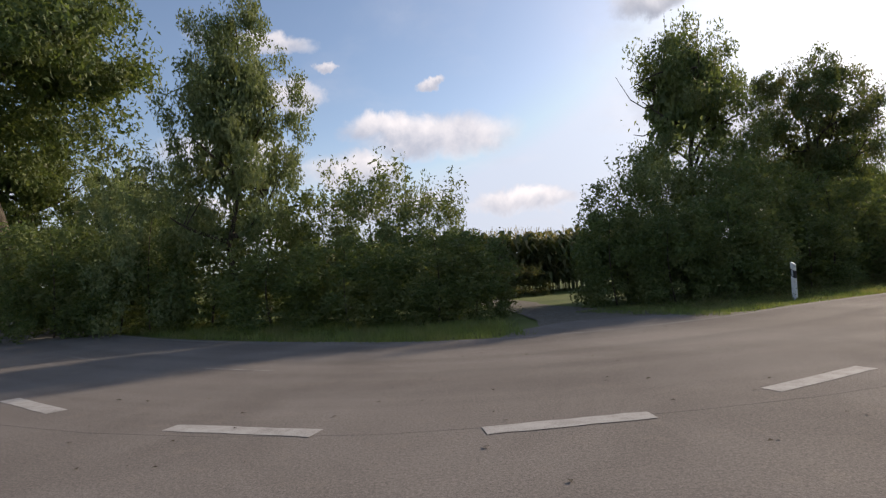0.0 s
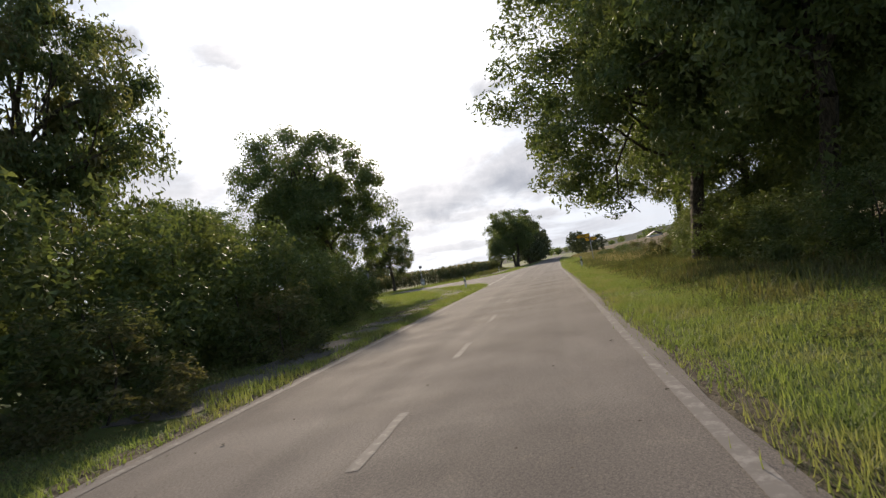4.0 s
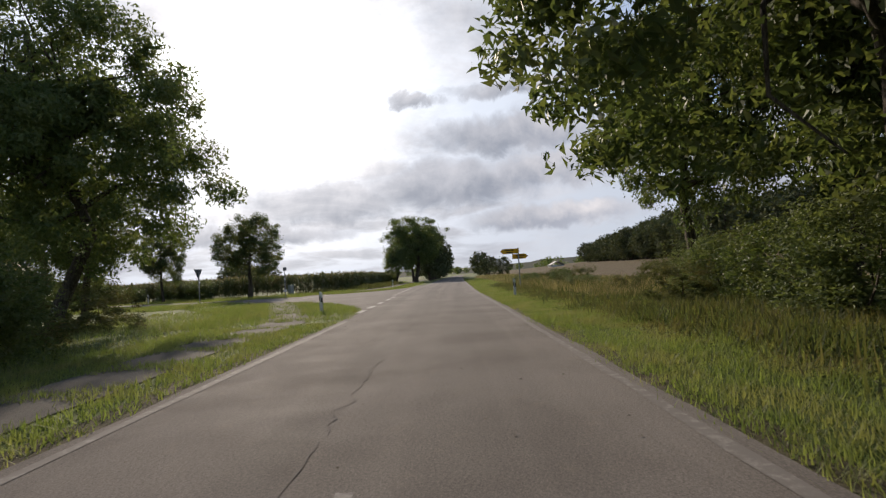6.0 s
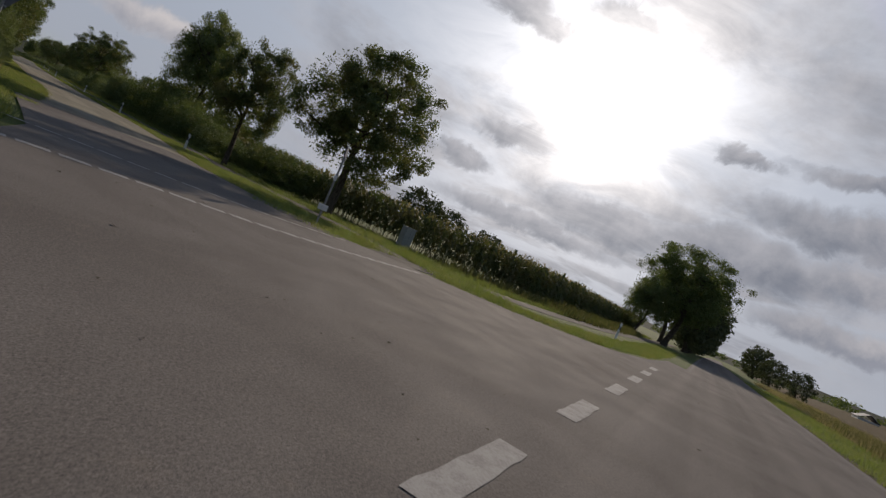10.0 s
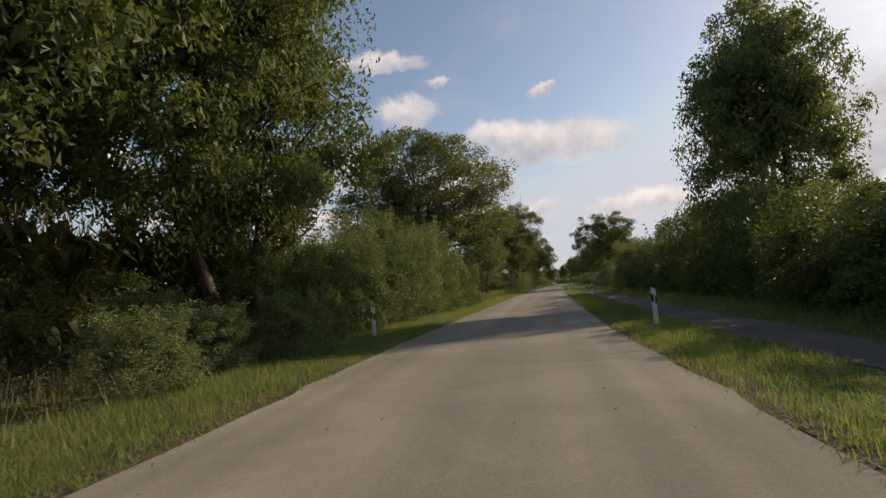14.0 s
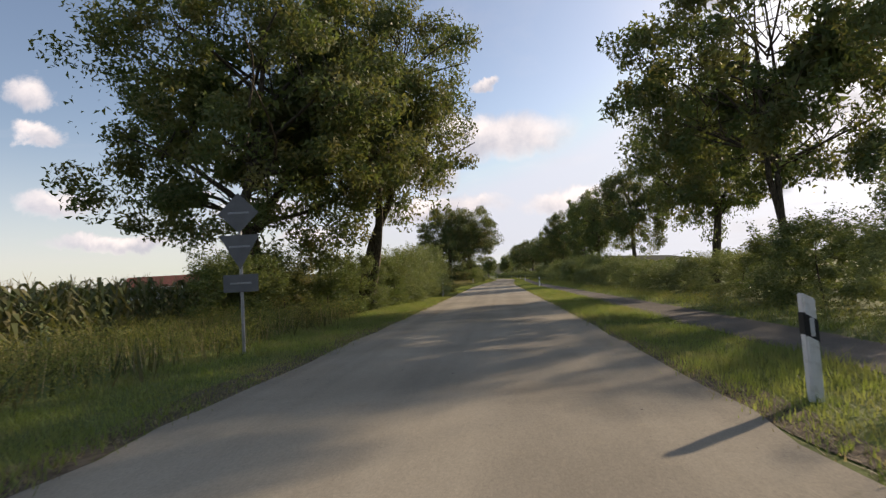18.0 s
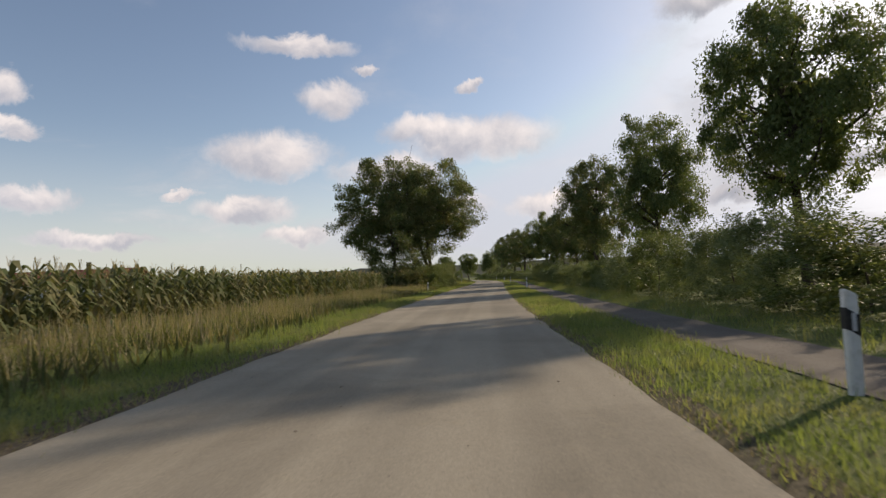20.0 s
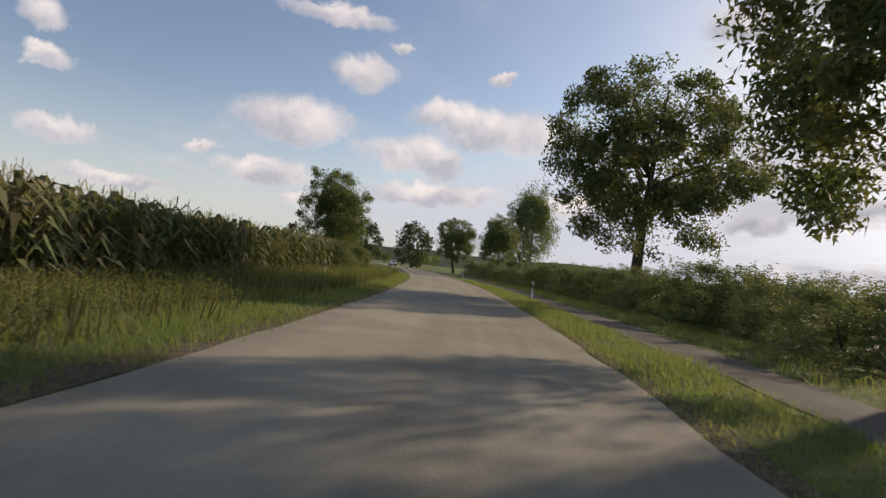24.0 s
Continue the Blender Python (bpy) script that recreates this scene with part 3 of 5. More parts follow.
# two rows of give-way dashes across the lane's mouth
GIVE_WAY = (([(58.9, 43.5), (60.4, 43.5), (62.6, 43.47), (64.4, 43.42), (66.4, 43.75), (68.6, 44.4), (71.2, 45.3)], 0.27), ([(60.6, 47.12), (62.1, 46.84), (63.2, 46.53), (64.4, 46.27), (66.2, 46.23), (68.0, 46.6), (69.4, 47.05)], 0.17))
for points, wide in GIVE_WAY:
    row = spline(points, 0.02)
    run = np.concatenate([[0], np.cumsum(np.hypot(*np.diff(row, axis=0).T))])
    for s0 in np.arange(0.05, run[-1] - 0.2, 0.595):
        k = int(np.argmin(np.abs(run - s0)))
        d = row[min(k + 5, len(row) - 1)] - row[max(k - 5, 0)]
        mark(road_a, row[k, 0], row[k, 1], math.degrees(math.atan2(d[1], d[0])), 0.49, wide, PAINT, 0.002)
for line, lo, hi in ((right_a, 13.5, 330), (left_a, -40, 43), (left_a, 90, 330)):
    cut = line[(line[:, 0] > lo) & (line[:, 0] < hi)]
    part("edge_line", ribbon("edge_line", cut, -0.06, 0.06, 0.005, PAINT_OLD, 1, 0.008), None, road_a, "faded white edge line")
# a jagged tar seam near the middle of the main road
seam = beside(CENTRE_A, -0.35)[(CENTRE_A[:, 0] > 25) & (CENTRE_A[:, 0] < 66)]
fine = np.linspace(0, len(seam) - 1, len(seam) * 6)
seam = np.stack([np.interp(fine, np.arange(len(seam)), seam[:, 0]), np.interp(fine, np.arange(len(seam)), seam[:, 1])], 1)
seam = beside(seam, 0.17 * np.array([noise.noise(Vector((0.43 * k, 4.0, 0))) for k in range(len(seam))]) + 0.5 * np.array([noise.noise(Vector((0.012 * k, 9.0, 0))) for k in range(len(seam))]))
for k in range(0, len(seam) - 14, 9):
    if noise.noise(Vector((k * 0.05, 1.0, 2.0))) > -0.1:
        n = 9 + int(rng.integers(0, 5))
        w = 0.003 + 0.010 * rng.random(n) * np.sin(np.linspace(0.1, 3.0, n))
        part("crack", ribbon("crack", seam[k:k + n], -w, w * rng.uniform(0.4, 1.0, n), 0.006, CRACK, 1), None, road_a, "dark crack in the asphalt")


# ---- leaves, trees and bushes ----
def leaf_quads(c, size, out, spread=0.9, slim=0.55):
    """Folded leaves at centres c, facing roughly along out. Returns verts and faces."""
    n = len(c)
    nrm = out + rng.normal(0, spread, (n, 3))
    nrm /= np.linalg.norm(nrm, axis=1)[:, None] + 1e-9
    tan = np.cross(nrm, rng.normal(0, 1, (n, 3)))
    tan /= np.linalg.norm(tan, axis=1)[:, None] + 1e-9
    bit = np.cross(nrm, tan)
    s = (size * (0.65 + 0.7 * rng.random(n)))[:, None]
    w = slim * s
    lift = 0.16 * s * nrm
    v = np.stack([c - tan * s * 0.55, c + bit * w * 0.62 + tan * s * 0.1 + lift, c + tan * s * 0.6 - bit * w * 0.3], 1).reshape(-1, 3)
    f = np.arange(3 * n).reshape(n, 3)
    return v, f


def tubes(paths, sides=6):
    """Tapered tubes: each path is a list of (point, radius)."""
    vs, fs, k = [], [], 0
    for path in paths:
        p = np.array([q for q, _ in path])
        d = np.gradient(p, axis=0)
        d /= np.linalg.norm(d, axis=1)[:, None] + 1e-9
        ref = np.array([1.0, 0.13, 0.0])
        for j in range(len(p)):
            a = np.cross(d[j], ref)
            a /= np.linalg.norm(a) + 1e-9
            b = np.cross(d[j], a)
            t = np.linspace(0, 2 * math.pi, sides, endpoint=False)
            r = path[j][1] * (1 + 0.12 * np.sin(3 * t + j))
            vs.append(p[j] + np.cos(t)[:, None] * a * r[:, None] + np.sin(t)[:, None] * b * r[:, None])
        for j in range(len(p) - 1):
            i = np.arange(sides)
            fs.append(np.stack([k + j * sides + i, k + j * sides + (i + 1) % sides, k + (j + 1) * sides + (i + 1) % sides, k + (j + 1) * sides + i], 1))
        k += len(p) * sides
    return np.vstack(vs), np.vstack(fs)


def limb(a, b, r0, r1, bend=0.12, n=6):
    a, b = np.array(a, float), np.array(b, float)
    off = rng.normal(0, bend, 3) * np.linalg.norm(b - a)
    return [(a + (b - a) * t + off * math.sin(math.pi * t), r0 + (r1 - r0) * t) for t in np.linspace(0, 1, n)]


def tree_kind(bare, clumps, leaves, size, leaf, bark_mat, shape="round", forks=5, lean=0.05, stems=1, thick=0.028, droop=0.0, full=True):
    """Meshes of a tree of unit height and unit crown width: trunk with limbs, and crown."""
    top = 1.0
    paths, ends = [], []
    for s in range(stems):
        foot = np.array([0.03 * s, 0.02 * s, 0.0])
        knee = np.array([rng.normal(0, lean), rng.normal(0, lean), bare + 0.12])
        paths.append([(foot - (0, 0, 0.02), thick * 1.5), (foot + (0, 0, 0.02), thick * 1.15)] + limb(foot + (0, 0, 0.04), knee, thick, thick * 0.75, 0.03, 5))
        leader = np.array([rng.normal(0, 0.05), rng.normal(0, 0.05), 0.9])
        paths.append(limb(knee, leader, thick * 0.7, thick * 0.12, 0.05, 8))
        for _ in range(forks):
            h = rng.uniform(0.0, 0.62)
            root = knee + (leader - knee) * h
            a = rng.uniform(0, 2 * math.pi)
            reach = rng.uniform(0.25, 0.42) * (1 - 0.45 * h)
            end = root + np.array([math.cos(a) * reach, math.sin(a) * reach, rng.uniform(0.06, 0.22) - droop * 0.1])
            paths.append(limb(root, end, thick * 0.42 * (1 - 0.5 * h), thick * 0.08, 0.1, 6))
            ends.append(end)
            for _ in range(2):
                e2 = root + (end - root) * rng.uniform(0.4, 0.8)
                tip = e2 + rng.normal(0, 0.09, 3) + (0, 0, 0.05)
                paths.append(limb(e2, tip, thick * 0.16, thick * 0.05, 0.1, 4))
    tv, tf = tubes(paths)
    # crown: many overlapping clumps over a rounded envelope
    mid, half = (bare + top) / 2, (top - bare) / 2
    c, o = [], []
    lobes = max(14, clumps // 5)
    fill = 0.4 if clumps <= 110 else 0.14 if full else 0.03
    bulge = rng.uniform(0, 50)
    per = int(leaves * (1 - fill)) // (lobes * 6)

    def width_at(z):
        if shape == "cone":
            return 0.5 * (1.08 - 0.5 * (z + 1) / 2)
        if shape == "slim":
            return 0.5 * (0.98 - 0.3 * (z + 1) / 2)
        return 0.5

    for k in range(lobes):
        z = 1 - 2 * (k + rng.random()) / lobes
        a = k * 2.4 + rng.normal(0, 0.3)
        rad = rng.uniform(0.74, 1.0) if rng.random() < 0.85 else rng.uniform(0.2, 0.6)
        flat = math.sqrt(max(0.0, 1 - z * z)) ** (0.4 if shape == "dome" and z < 0 else 0.85)
        z *= rad
        r = rng.uniform(0.09, 0.17)
        rad *= 0.90 + 0.42 * noise.noise(Vector((1.3 * math.cos(a) * flat, 1.3 * math.sin(a) * flat, 1.3 * z + bulge)))
        wide = width_at(z)
        ctr = np.array([math.cos(a) * flat * rad * (wide - r * 0.55), math.sin(a) * flat * rad * (wide - r * 0.55), mid + z * (half - r * 0.45)])
        for _ in range(6):
            d = rng.normal(0, 1, 3)
            d /= np.linalg.norm(d)
            sub = ctr + d * r * rng.uniform(0.3, 0.95) * np.array([1, 1, 0.75])
            m = int(per * rng.uniform(0.5, 1.5))
            dd = rng.normal(0, 1, (m, 3))
            dd /= np.linalg.norm(dd, axis=1)[:, None]
            pts = sub + dd * (rng.random(m) ** 0.45)[:, None] * rng.uniform(*((0.034, 0.066) if leaves > 30000 else (0.045, 0.085))) * np.array([1.15, 1.15, 0.8])
            if droop:
                pts[:, 2] -= droop * rng.random(m) ** 2 * 0.3
            c.append(pts)
            o.append(dd * 0.6 + np.array([0, 0, 0.5]))
    m = int(leaves * fill)
    dd = rng.normal(0, 1, (m, 3))
    dd /= np.linalg.norm(dd, axis=1)[:, None]
    rad = rng.uniform(0.45, 0.93, m)
    wide = np.array([width_at(q) for q in dd[:, 2] * rad])
    c.append(np.stack([dd[:, 0] * rad * wide * 0.97, dd[:, 1] * rad * wide * 0.97, mid + dd[:, 2] * rad * half * 0.97], 1))
    o.append(dd * 0.6 + np.array([0, 0, 0.5]))
    c, o = np.vstack(c), np.vstack(o)
    keep = c[:, 2] > 0.03
    c, o = c[keep], o[keep]
    deep = np.hypot(np.hypot(c[:, 0], c[:, 1]), (c[:, 2] - mid) * 0.5 / half) < 0.24
    lv, lf = leaf_quads(c, np.where(deep, size * min(2.0, 0.034 / size), size), o)
    return mesh_of("trunk", tv, tf, [bark_mat], smooth=True), mesh_of("crown", lv, lf, [leaf])


def tree(kind, x, y, h, w, label, category="tree", turn=None, group="", z=-0.03):
    """A tree of that kind, h high and with a crown w wide."""
    a, b = KINDS[kind]
    root = empty("tree", x, y, z, random.uniform(0, 360) if turn is None else turn, (w, w, h))
    part("trunk", a, None, root)
    part("crown", b, None, root)
    return tagged(root, label, category, group)


def bush_kind(leaves, clumps, size, leaf, twigs=10, spiky=0.0):
    """Meshes of a bush of unit height and width: stems and leaves, wider than it is deep inside."""
    paths = []
    paths.append(limb((0, 0, -0.02), (rng.normal(0, 0.06), rng.normal(0, 0.06), 0.85), 0.010, 0.003, 0.05, 7))
    c, o = [], []
    per = leaves // clumps
    for k in range(clumps):
        a, u = rng.uniform(0, 2 * math.pi), rng.random()
        z = 0.04 + 0.86 * rng.random() ** 1.15
        wide = 0.5 * math.sqrt(max(0.05, 1 - (max(0, z - 0.25) / 0.75) ** 2.2)) * (0.35 + 0.65 * u ** 0.4)
        ctr = np.array([math.cos(a) * wide * 0.9, math.sin(a) * wide * 0.9, z])
        m = int(per * rng.uniform(0.6, 1.4))
        dd = rng.normal(0, 1, (m, 3))
        dd /= np.linalg.norm(dd, axis=1)[:, None]
        c.append(ctr + dd * (rng.random(m) ** 0.4)[:, None] * rng.uniform(0.06, 0.12))
        o.append(dd * 0.6 + np.array([0, 0, 0.4]))
    for _ in range(twigs):
        a, r = rng.uniform(0, 2 * math.pi), 0.4 * math.sqrt(rng.random())
        foot = np.array([math.cos(a) * r, math.sin(a) * r, 0.7])
        tip = foot + np.array([rng.normal(0, 0.07), rng.normal(0, 0.07), rng.uniform(0.18, 0.34) + spiky])
        m = 38 if leaves < 12000 else 90
        t = rng.random(m)[:, None]
        c.append(foot + (tip - foot) * t + rng.normal(0, 0.018, (m, 3)))
        o.append(rng.normal(0, 1, (m, 3)))
    c, o = np.vstack(c), np.vstack(o)
    keep = c[:, 2] > 0.0
    c, o = c[keep], o[keep]
    deep = (np.hypot(c[:, 0], c[:, 1]) < 0.3) & (c[:, 2] < 0.62)
    lv, lf = leaf_quads(c, np.where(deep, size * 1.6, size), o)
    tv, tf = tubes(paths, 3)
    return mesh_of("stem", tv, tf, [BARK], smooth=True), mesh_of("foliage", lv, lf, [leaf])


def bush(kind, x, y, h, w, label, d=None, turn=None, z=-0.03):
    a, b = BUSHES[kind]
    root = empty("bush", x, y, z, random.uniform(0, 360) if turn is None else turn, (w, d or w, h))
    part("stem", a, None, root)
    part("foliage", b, None, root)
    return tagged(root, label, "bush")


KINDS = {
    "oak": tree_kind(0.15, 230, 42000, 0.0155, OAK_LEAF, BARK, forks=12),
    "oak_b": tree_kind(0.22, 220, 42000, 0.0155, OAK_LEAF, BARK, forks=11, lean=0.06),
    "oak_high": tree_kind(0.40, 220, 42000, 0.0155, OAK_LEAF, BARK, forks=11, lean=0.06),
    "maple": tree_kind(0.21, 220, 44000, 0.0155, MAPLE_LEAF, BARK, "dome", forks=12),
    "lime": tree_kind(0.15, 260, 44000, 0.0150, LIME_LEAF, BARK, "cone", forks=10),
    "ash": tree_kind(0.22, 130, 26000, 0.0165, LIME_LEAF, BARK, "cone", forks=13, thick=0.022, full=False),
    "slim": tree_kind(0.10, 190, 44000, 0.0140, PALE_LEAF, BARK, "slim", forks=9, thick=0.02),
    "broad": tree_kind(0.15, 330, 76000, 0.0132, OAK_LEAF, BARK, "dome", forks=16, thick=0.021),
    "spreading": tree_kind(0.21, 320, 66000, 0.0135, MAPLE_LEAF, BARK, "dome", forks=16, lean=0.06, stems=2, thick=0.018),
    "spreading_low": tree_kind(0.13, 300, 64000, 0.0128, MAPLE_LEAF, BARK, "dome", forks=18, lean=0.06, stems=2, thick=0.018, full=False),
    "straight": tree_kind(0.24, 300, 66000, 0.0138, OAK_LEAF, BARK, forks=13, lean=0.01, thick=0.026),
    "airy": tree_kind(0.20, 210, 40000, 0.0150, MAPLE_LEAF, BARK, "dome", forks=16, lean=0.03, stems=2, thick=0.012, full=False),
    "low_dome": tree_kind(0.09, 340, 74000, 0.0130, MAPLE_LEAF, BARK, "dome", forks=16, lean=0.03, thick=0.02),
    "birch": tree_kind(0.25, 115, 16000, 0.018, PALE_LEAF, BARK_PALE, "cone", forks=8, droop=0.6, thick=0.016, full=False),
    "far": tree_kind(0.0, 110, 2700, 0.060, FAR_LEAF, BARK, forks=3),
    "far_b": tree_kind(0.02, 100, 2500, 0.060, FAR_LEAF, BARK, "cone", forks=3),
}
BUSHES = {
    "thick": bush_kind(9000, 130, 0.029, SHRUB_LEAF, 8),
    "spiky": bush_kind(7500, 95, 0.029, PALE_LEAF, 26, 0.1),
    "dark": bush_kind(9000, 130, 0.030, OAK_LEAF, 6),
    "thick_near": bush_kind(13500, 120, 0.0245, SHRUB_LEAF, 18, 0.03),
    "spiky_near": bush_kind(12500, 110, 0.0235, PALE_LEAF, 40, 0.1),
    "dark_near": bush_kind(13500, 120, 0.0250, OAK_LEAF, 16, 0.03),
    "mass": bush_kind(2300, 70, 0.058, SHRUB_LEAF, 10),
    "mass_dark": bush_kind(2300, 70, 0.058, OAK_LEAF, 8),
    "weed": bush_kind(5000, 60, 0.034, WEED, 20, 0.12),
}

# ---- first junction: hedges and trees ----
for k, (x, y, h, w, kind) in enumerate([(-12.7, 19.2, 4.2, 4.4, "dark"), (-16.6, 22.6, 4.6, 5, "dark"), (-18.5, 27.0, 4.6, 5, "mass_dark"), (-6.0, 21.4, 4.6, 4.6, "mass_dark"), (-4.6, 16.6, 2.5, 3.8, "thick"), (-2.2, 15.6, 2.7, 3.9, "thick"), (0.3, 15.2, 2.7, 3.7, "dark"), (1.4, 16.0, 2.6, 3.0, "thick"),
                                        (-1.6, 18.4, 5.0, 4.2, "spiky"), (0.2, 18.8, 4.4, 3.6, "spiky"), (1.2, 20.0, 3.0, 2.6, "thick"), (-3.6, 19.6, 4.9, 4.2, "dark"), (-7.4, 19.2, 4.0, 4.2, "dark"), (-9.6, 21.2, 4.3, 4.4, "spiky"),
                                        (-12.6, 24.6, 4.4, 4.6, "dark"), (-15.4, 28.0, 4.6, 5.0, "dark"), (-18.6, 32, 4.8, 5.0, "spiky"), (-22.5, 36, 5, 5.4, "dark"), (-10.6, 19.4, 3.2, 3.8, "dark"), (-13.4, 22.4, 3.4, 4.0, "thick"), (-9.2, 18.6, 5.2, 3.6, "spiky"), (-12.2, 22.8, 6.2, 4.2, "spiky")]):
    bush("dark" if kind == "thick" else kind, x, y, h, w, "dense dark green hedge bush beside the road")
tree("slim", -6.0, 18.4, 11.6, 6.0, "slender yellowish green roadside tree in a hedge")
tree("oak_high", -17.4, 24.6, 17.5, 13.5, "large dark green oak overhanging the hedge")
tree("oak_b", -22, 31, 13, 10, "tall dark green tree behind a hedge")
tree("far", -15, 31, 9, 8, "broad green tree behind a hedge")
for x, y, h, w, kind in [(6.0, 17.2, 3.3, 3.2, "dark"), (6.9, 18.6, 4.5, 3.6, "dark"), (7.6, 16.6, 3.0, 3.2, "thick"), (9.6, 16.9, 3.2, 3.6, "dark"), (8.6, 19.2, 5.2, 4.6, "spiky"), (10.4, 18.8, 4.9, 4.6, "dark"), (12.8, 20.8, 5.2, 5.0, "dark"), (13.4, 18.8, 2.8, 3.4, "thick"), (15.6, 20.6, 4.4, 4.4, "dark"), (18.2, 21.8, 4.2, 4.6, "dark"),
                         (20.8, 22.8, 4.2, 4.4, "dark"), (23.4, 23.8, 3.9, 4.4, "thick"), (26.0, 25.2, 3.7, 4.2, "dark"), (28.8, 26.4, 3.3, 4.0, "thick"), (31.6, 28.0, 3.0, 3.6, "dark"), (34.4, 29.6, 2.6, 3.4, "thick"), (36.4, 31.6, 2.0, 3.0, "weed"), (16.8, 18.6, 1.6, 2.6, "weed"), (21.8, 20.6, 1.5, 2.6, "weed"),
                         (17, 25, 5.2, 5, "dark"), (24, 28, 5.2, 5, "dark"), (31, 31.5, 4.6, 5, "dark")]:
    bush("dark" if kind == "thick" else kind, x, y, h, w, "dark hedge bush on the road bank")
tree("ash", 12.2, 24.2, 13.2, 7.4, "open-crowned ash tree above a hedge")
tree("maple", 19.9, 26.6, 11.6, 7.6, "dense dark maple in a hedge")
tree("broad", 42.7, 39.5, 14.2, 13.2, "broad spreading oak at the hedge end")
tree("oak_b", 47, 44, 8, 7, "round green tree in the hedge")
for x, y, h, w in [(41.5, 35.2, 1.3, 2.6), (44.5, 40, 1.8, 3.2), (37.6, 35.0, 1.6, 2.8)]:
    bush("weed", x, y, h, w, "low weedy bush under an oak")
for x, y, h, w in [(3.2, 26.5, 1.5, 3.4), (1.4, 27.4, 1.3, 3.0), (4.8, 27.2, 1.4, 3.0)]:
    bush("weed", x, y, h, w, "low weeds at the end of a farm track")

# ---- south side oaks ----
for kind, x, y, h, w, label in [("broad", 31.0, 9.2, 15, 12.6, "large dark oak leaning over the road"), ("broad", 38.2, 13.5, 15.5, 15.6, "large spreading oak beside the road"), ("broad", 47.2, 12.0, 14.2, 11.0, "dark leafy oak beside the road"),
                                ("oak_b", 52.6, 15.8, 11.5, 8.6, "leafy tree with a bare trunk at a field edge"), ("oak_b", 24, 3.0, 13, 10.5, "large dark oak by the roadside"), ("maple", 36, 4.0, 14, 11, "tall dark tree in a copse"), ("oak", 47.5, 5.0, 13, 11, "tall dark tree in a copse"), ("maple", 57, 7.5, 11, 9, "tree at a field edge")]:
    tree(kind, x, y, h, w, label)
for x, y, h, w, kind in [(22, 5.6, 2.2, 3.2, "dark"), (25.2, 7.4, 2.0, 3.2, "thick"), (28.4, 8.6, 2.3, 3.4, "dark"), (31.6, 9.8, 2.0, 3.4, "thick"), (34.8, 10.8, 2.3, 3.6, "dark"), (38.0, 12.0, 2.6, 3.6, "dark"), (41.4, 13.4, 2.6, 3.6, "thick"), (44.8, 14.2, 2.4, 3.4, "dark"),
                         (48.2, 15.2, 2.2, 3.2, "thick"), (51.4, 15.6, 1.9, 3.2, "spiky"), (54.0, 14.8, 2.2, 3.4, "weed"), (42.5, 10.5, 4.5, 4.5, "dark"), (35.5, 8.0, 4.5, 4.8, "dark"), (28, 5, 4.2, 4.6, "dark"), (49, 11, 4, 4.5, "dark"), (56.5, 16.5, 1.5, 2.6, "weed"), (59, 17.5, 1.3, 2.6, "weed")]:
    bush(kind, x, y, h, w, "brambly undergrowth below roadside oaks")

for k in range(16):
    x = 44 + 2.6 * k
    bush("weed" if k % 3 else "thick", x, 19.8 + 0.39 * (x - 40) - random.uniform(5.4, 9.0), random.uniform(0.7, 1.3), random.uniform(1.8, 2.8), "low brown-green weeds at a field edge")

# ---- second junction ----
tree("maple", 74.0, 57.0, 9.0, 8.3, "round dark maple standing before a maize field")
tree("maple", 72.0, 67.0, 8.2, 5.8, "young round tree beside the lane")
tree("lime", 77.8, 100.3, 15.2, 10.8, "tall dense lime tree in a lane hedge")
tree("oak", 133.0, 65.0, 14.6, 15.5, "large rounded oak at the road edge")
tree("oak_b", 144.0, 70.6, 13.4, 12.4, "large oak in a roadside row")
tree("lime", 126.7, 66.4, 8.0, 7.5, "smaller lighter tree before an oak")
for k in range(9):
    tree("far" if k % 2 else "far_b", 152.0 + 10 * k, 70.0 + 3.7 * k, 14 - 0.4 * k, 13, "far roadside tree in a row")
for x, y, h, w in [(185, 61, 6, 7), (205, 71, 7, 8), (230, 82, 10, 10), (260, 92, 10, 10)]:
    tree("far", x, y, h, w, "far tree beyond the main road")
for x, y, h, w in [(98, 80, 6, 7), (123, 103, 7, 9), (147, 115, 7, 10)]:
    tree("far", x, y, h, w, "far round tree beyond maize")

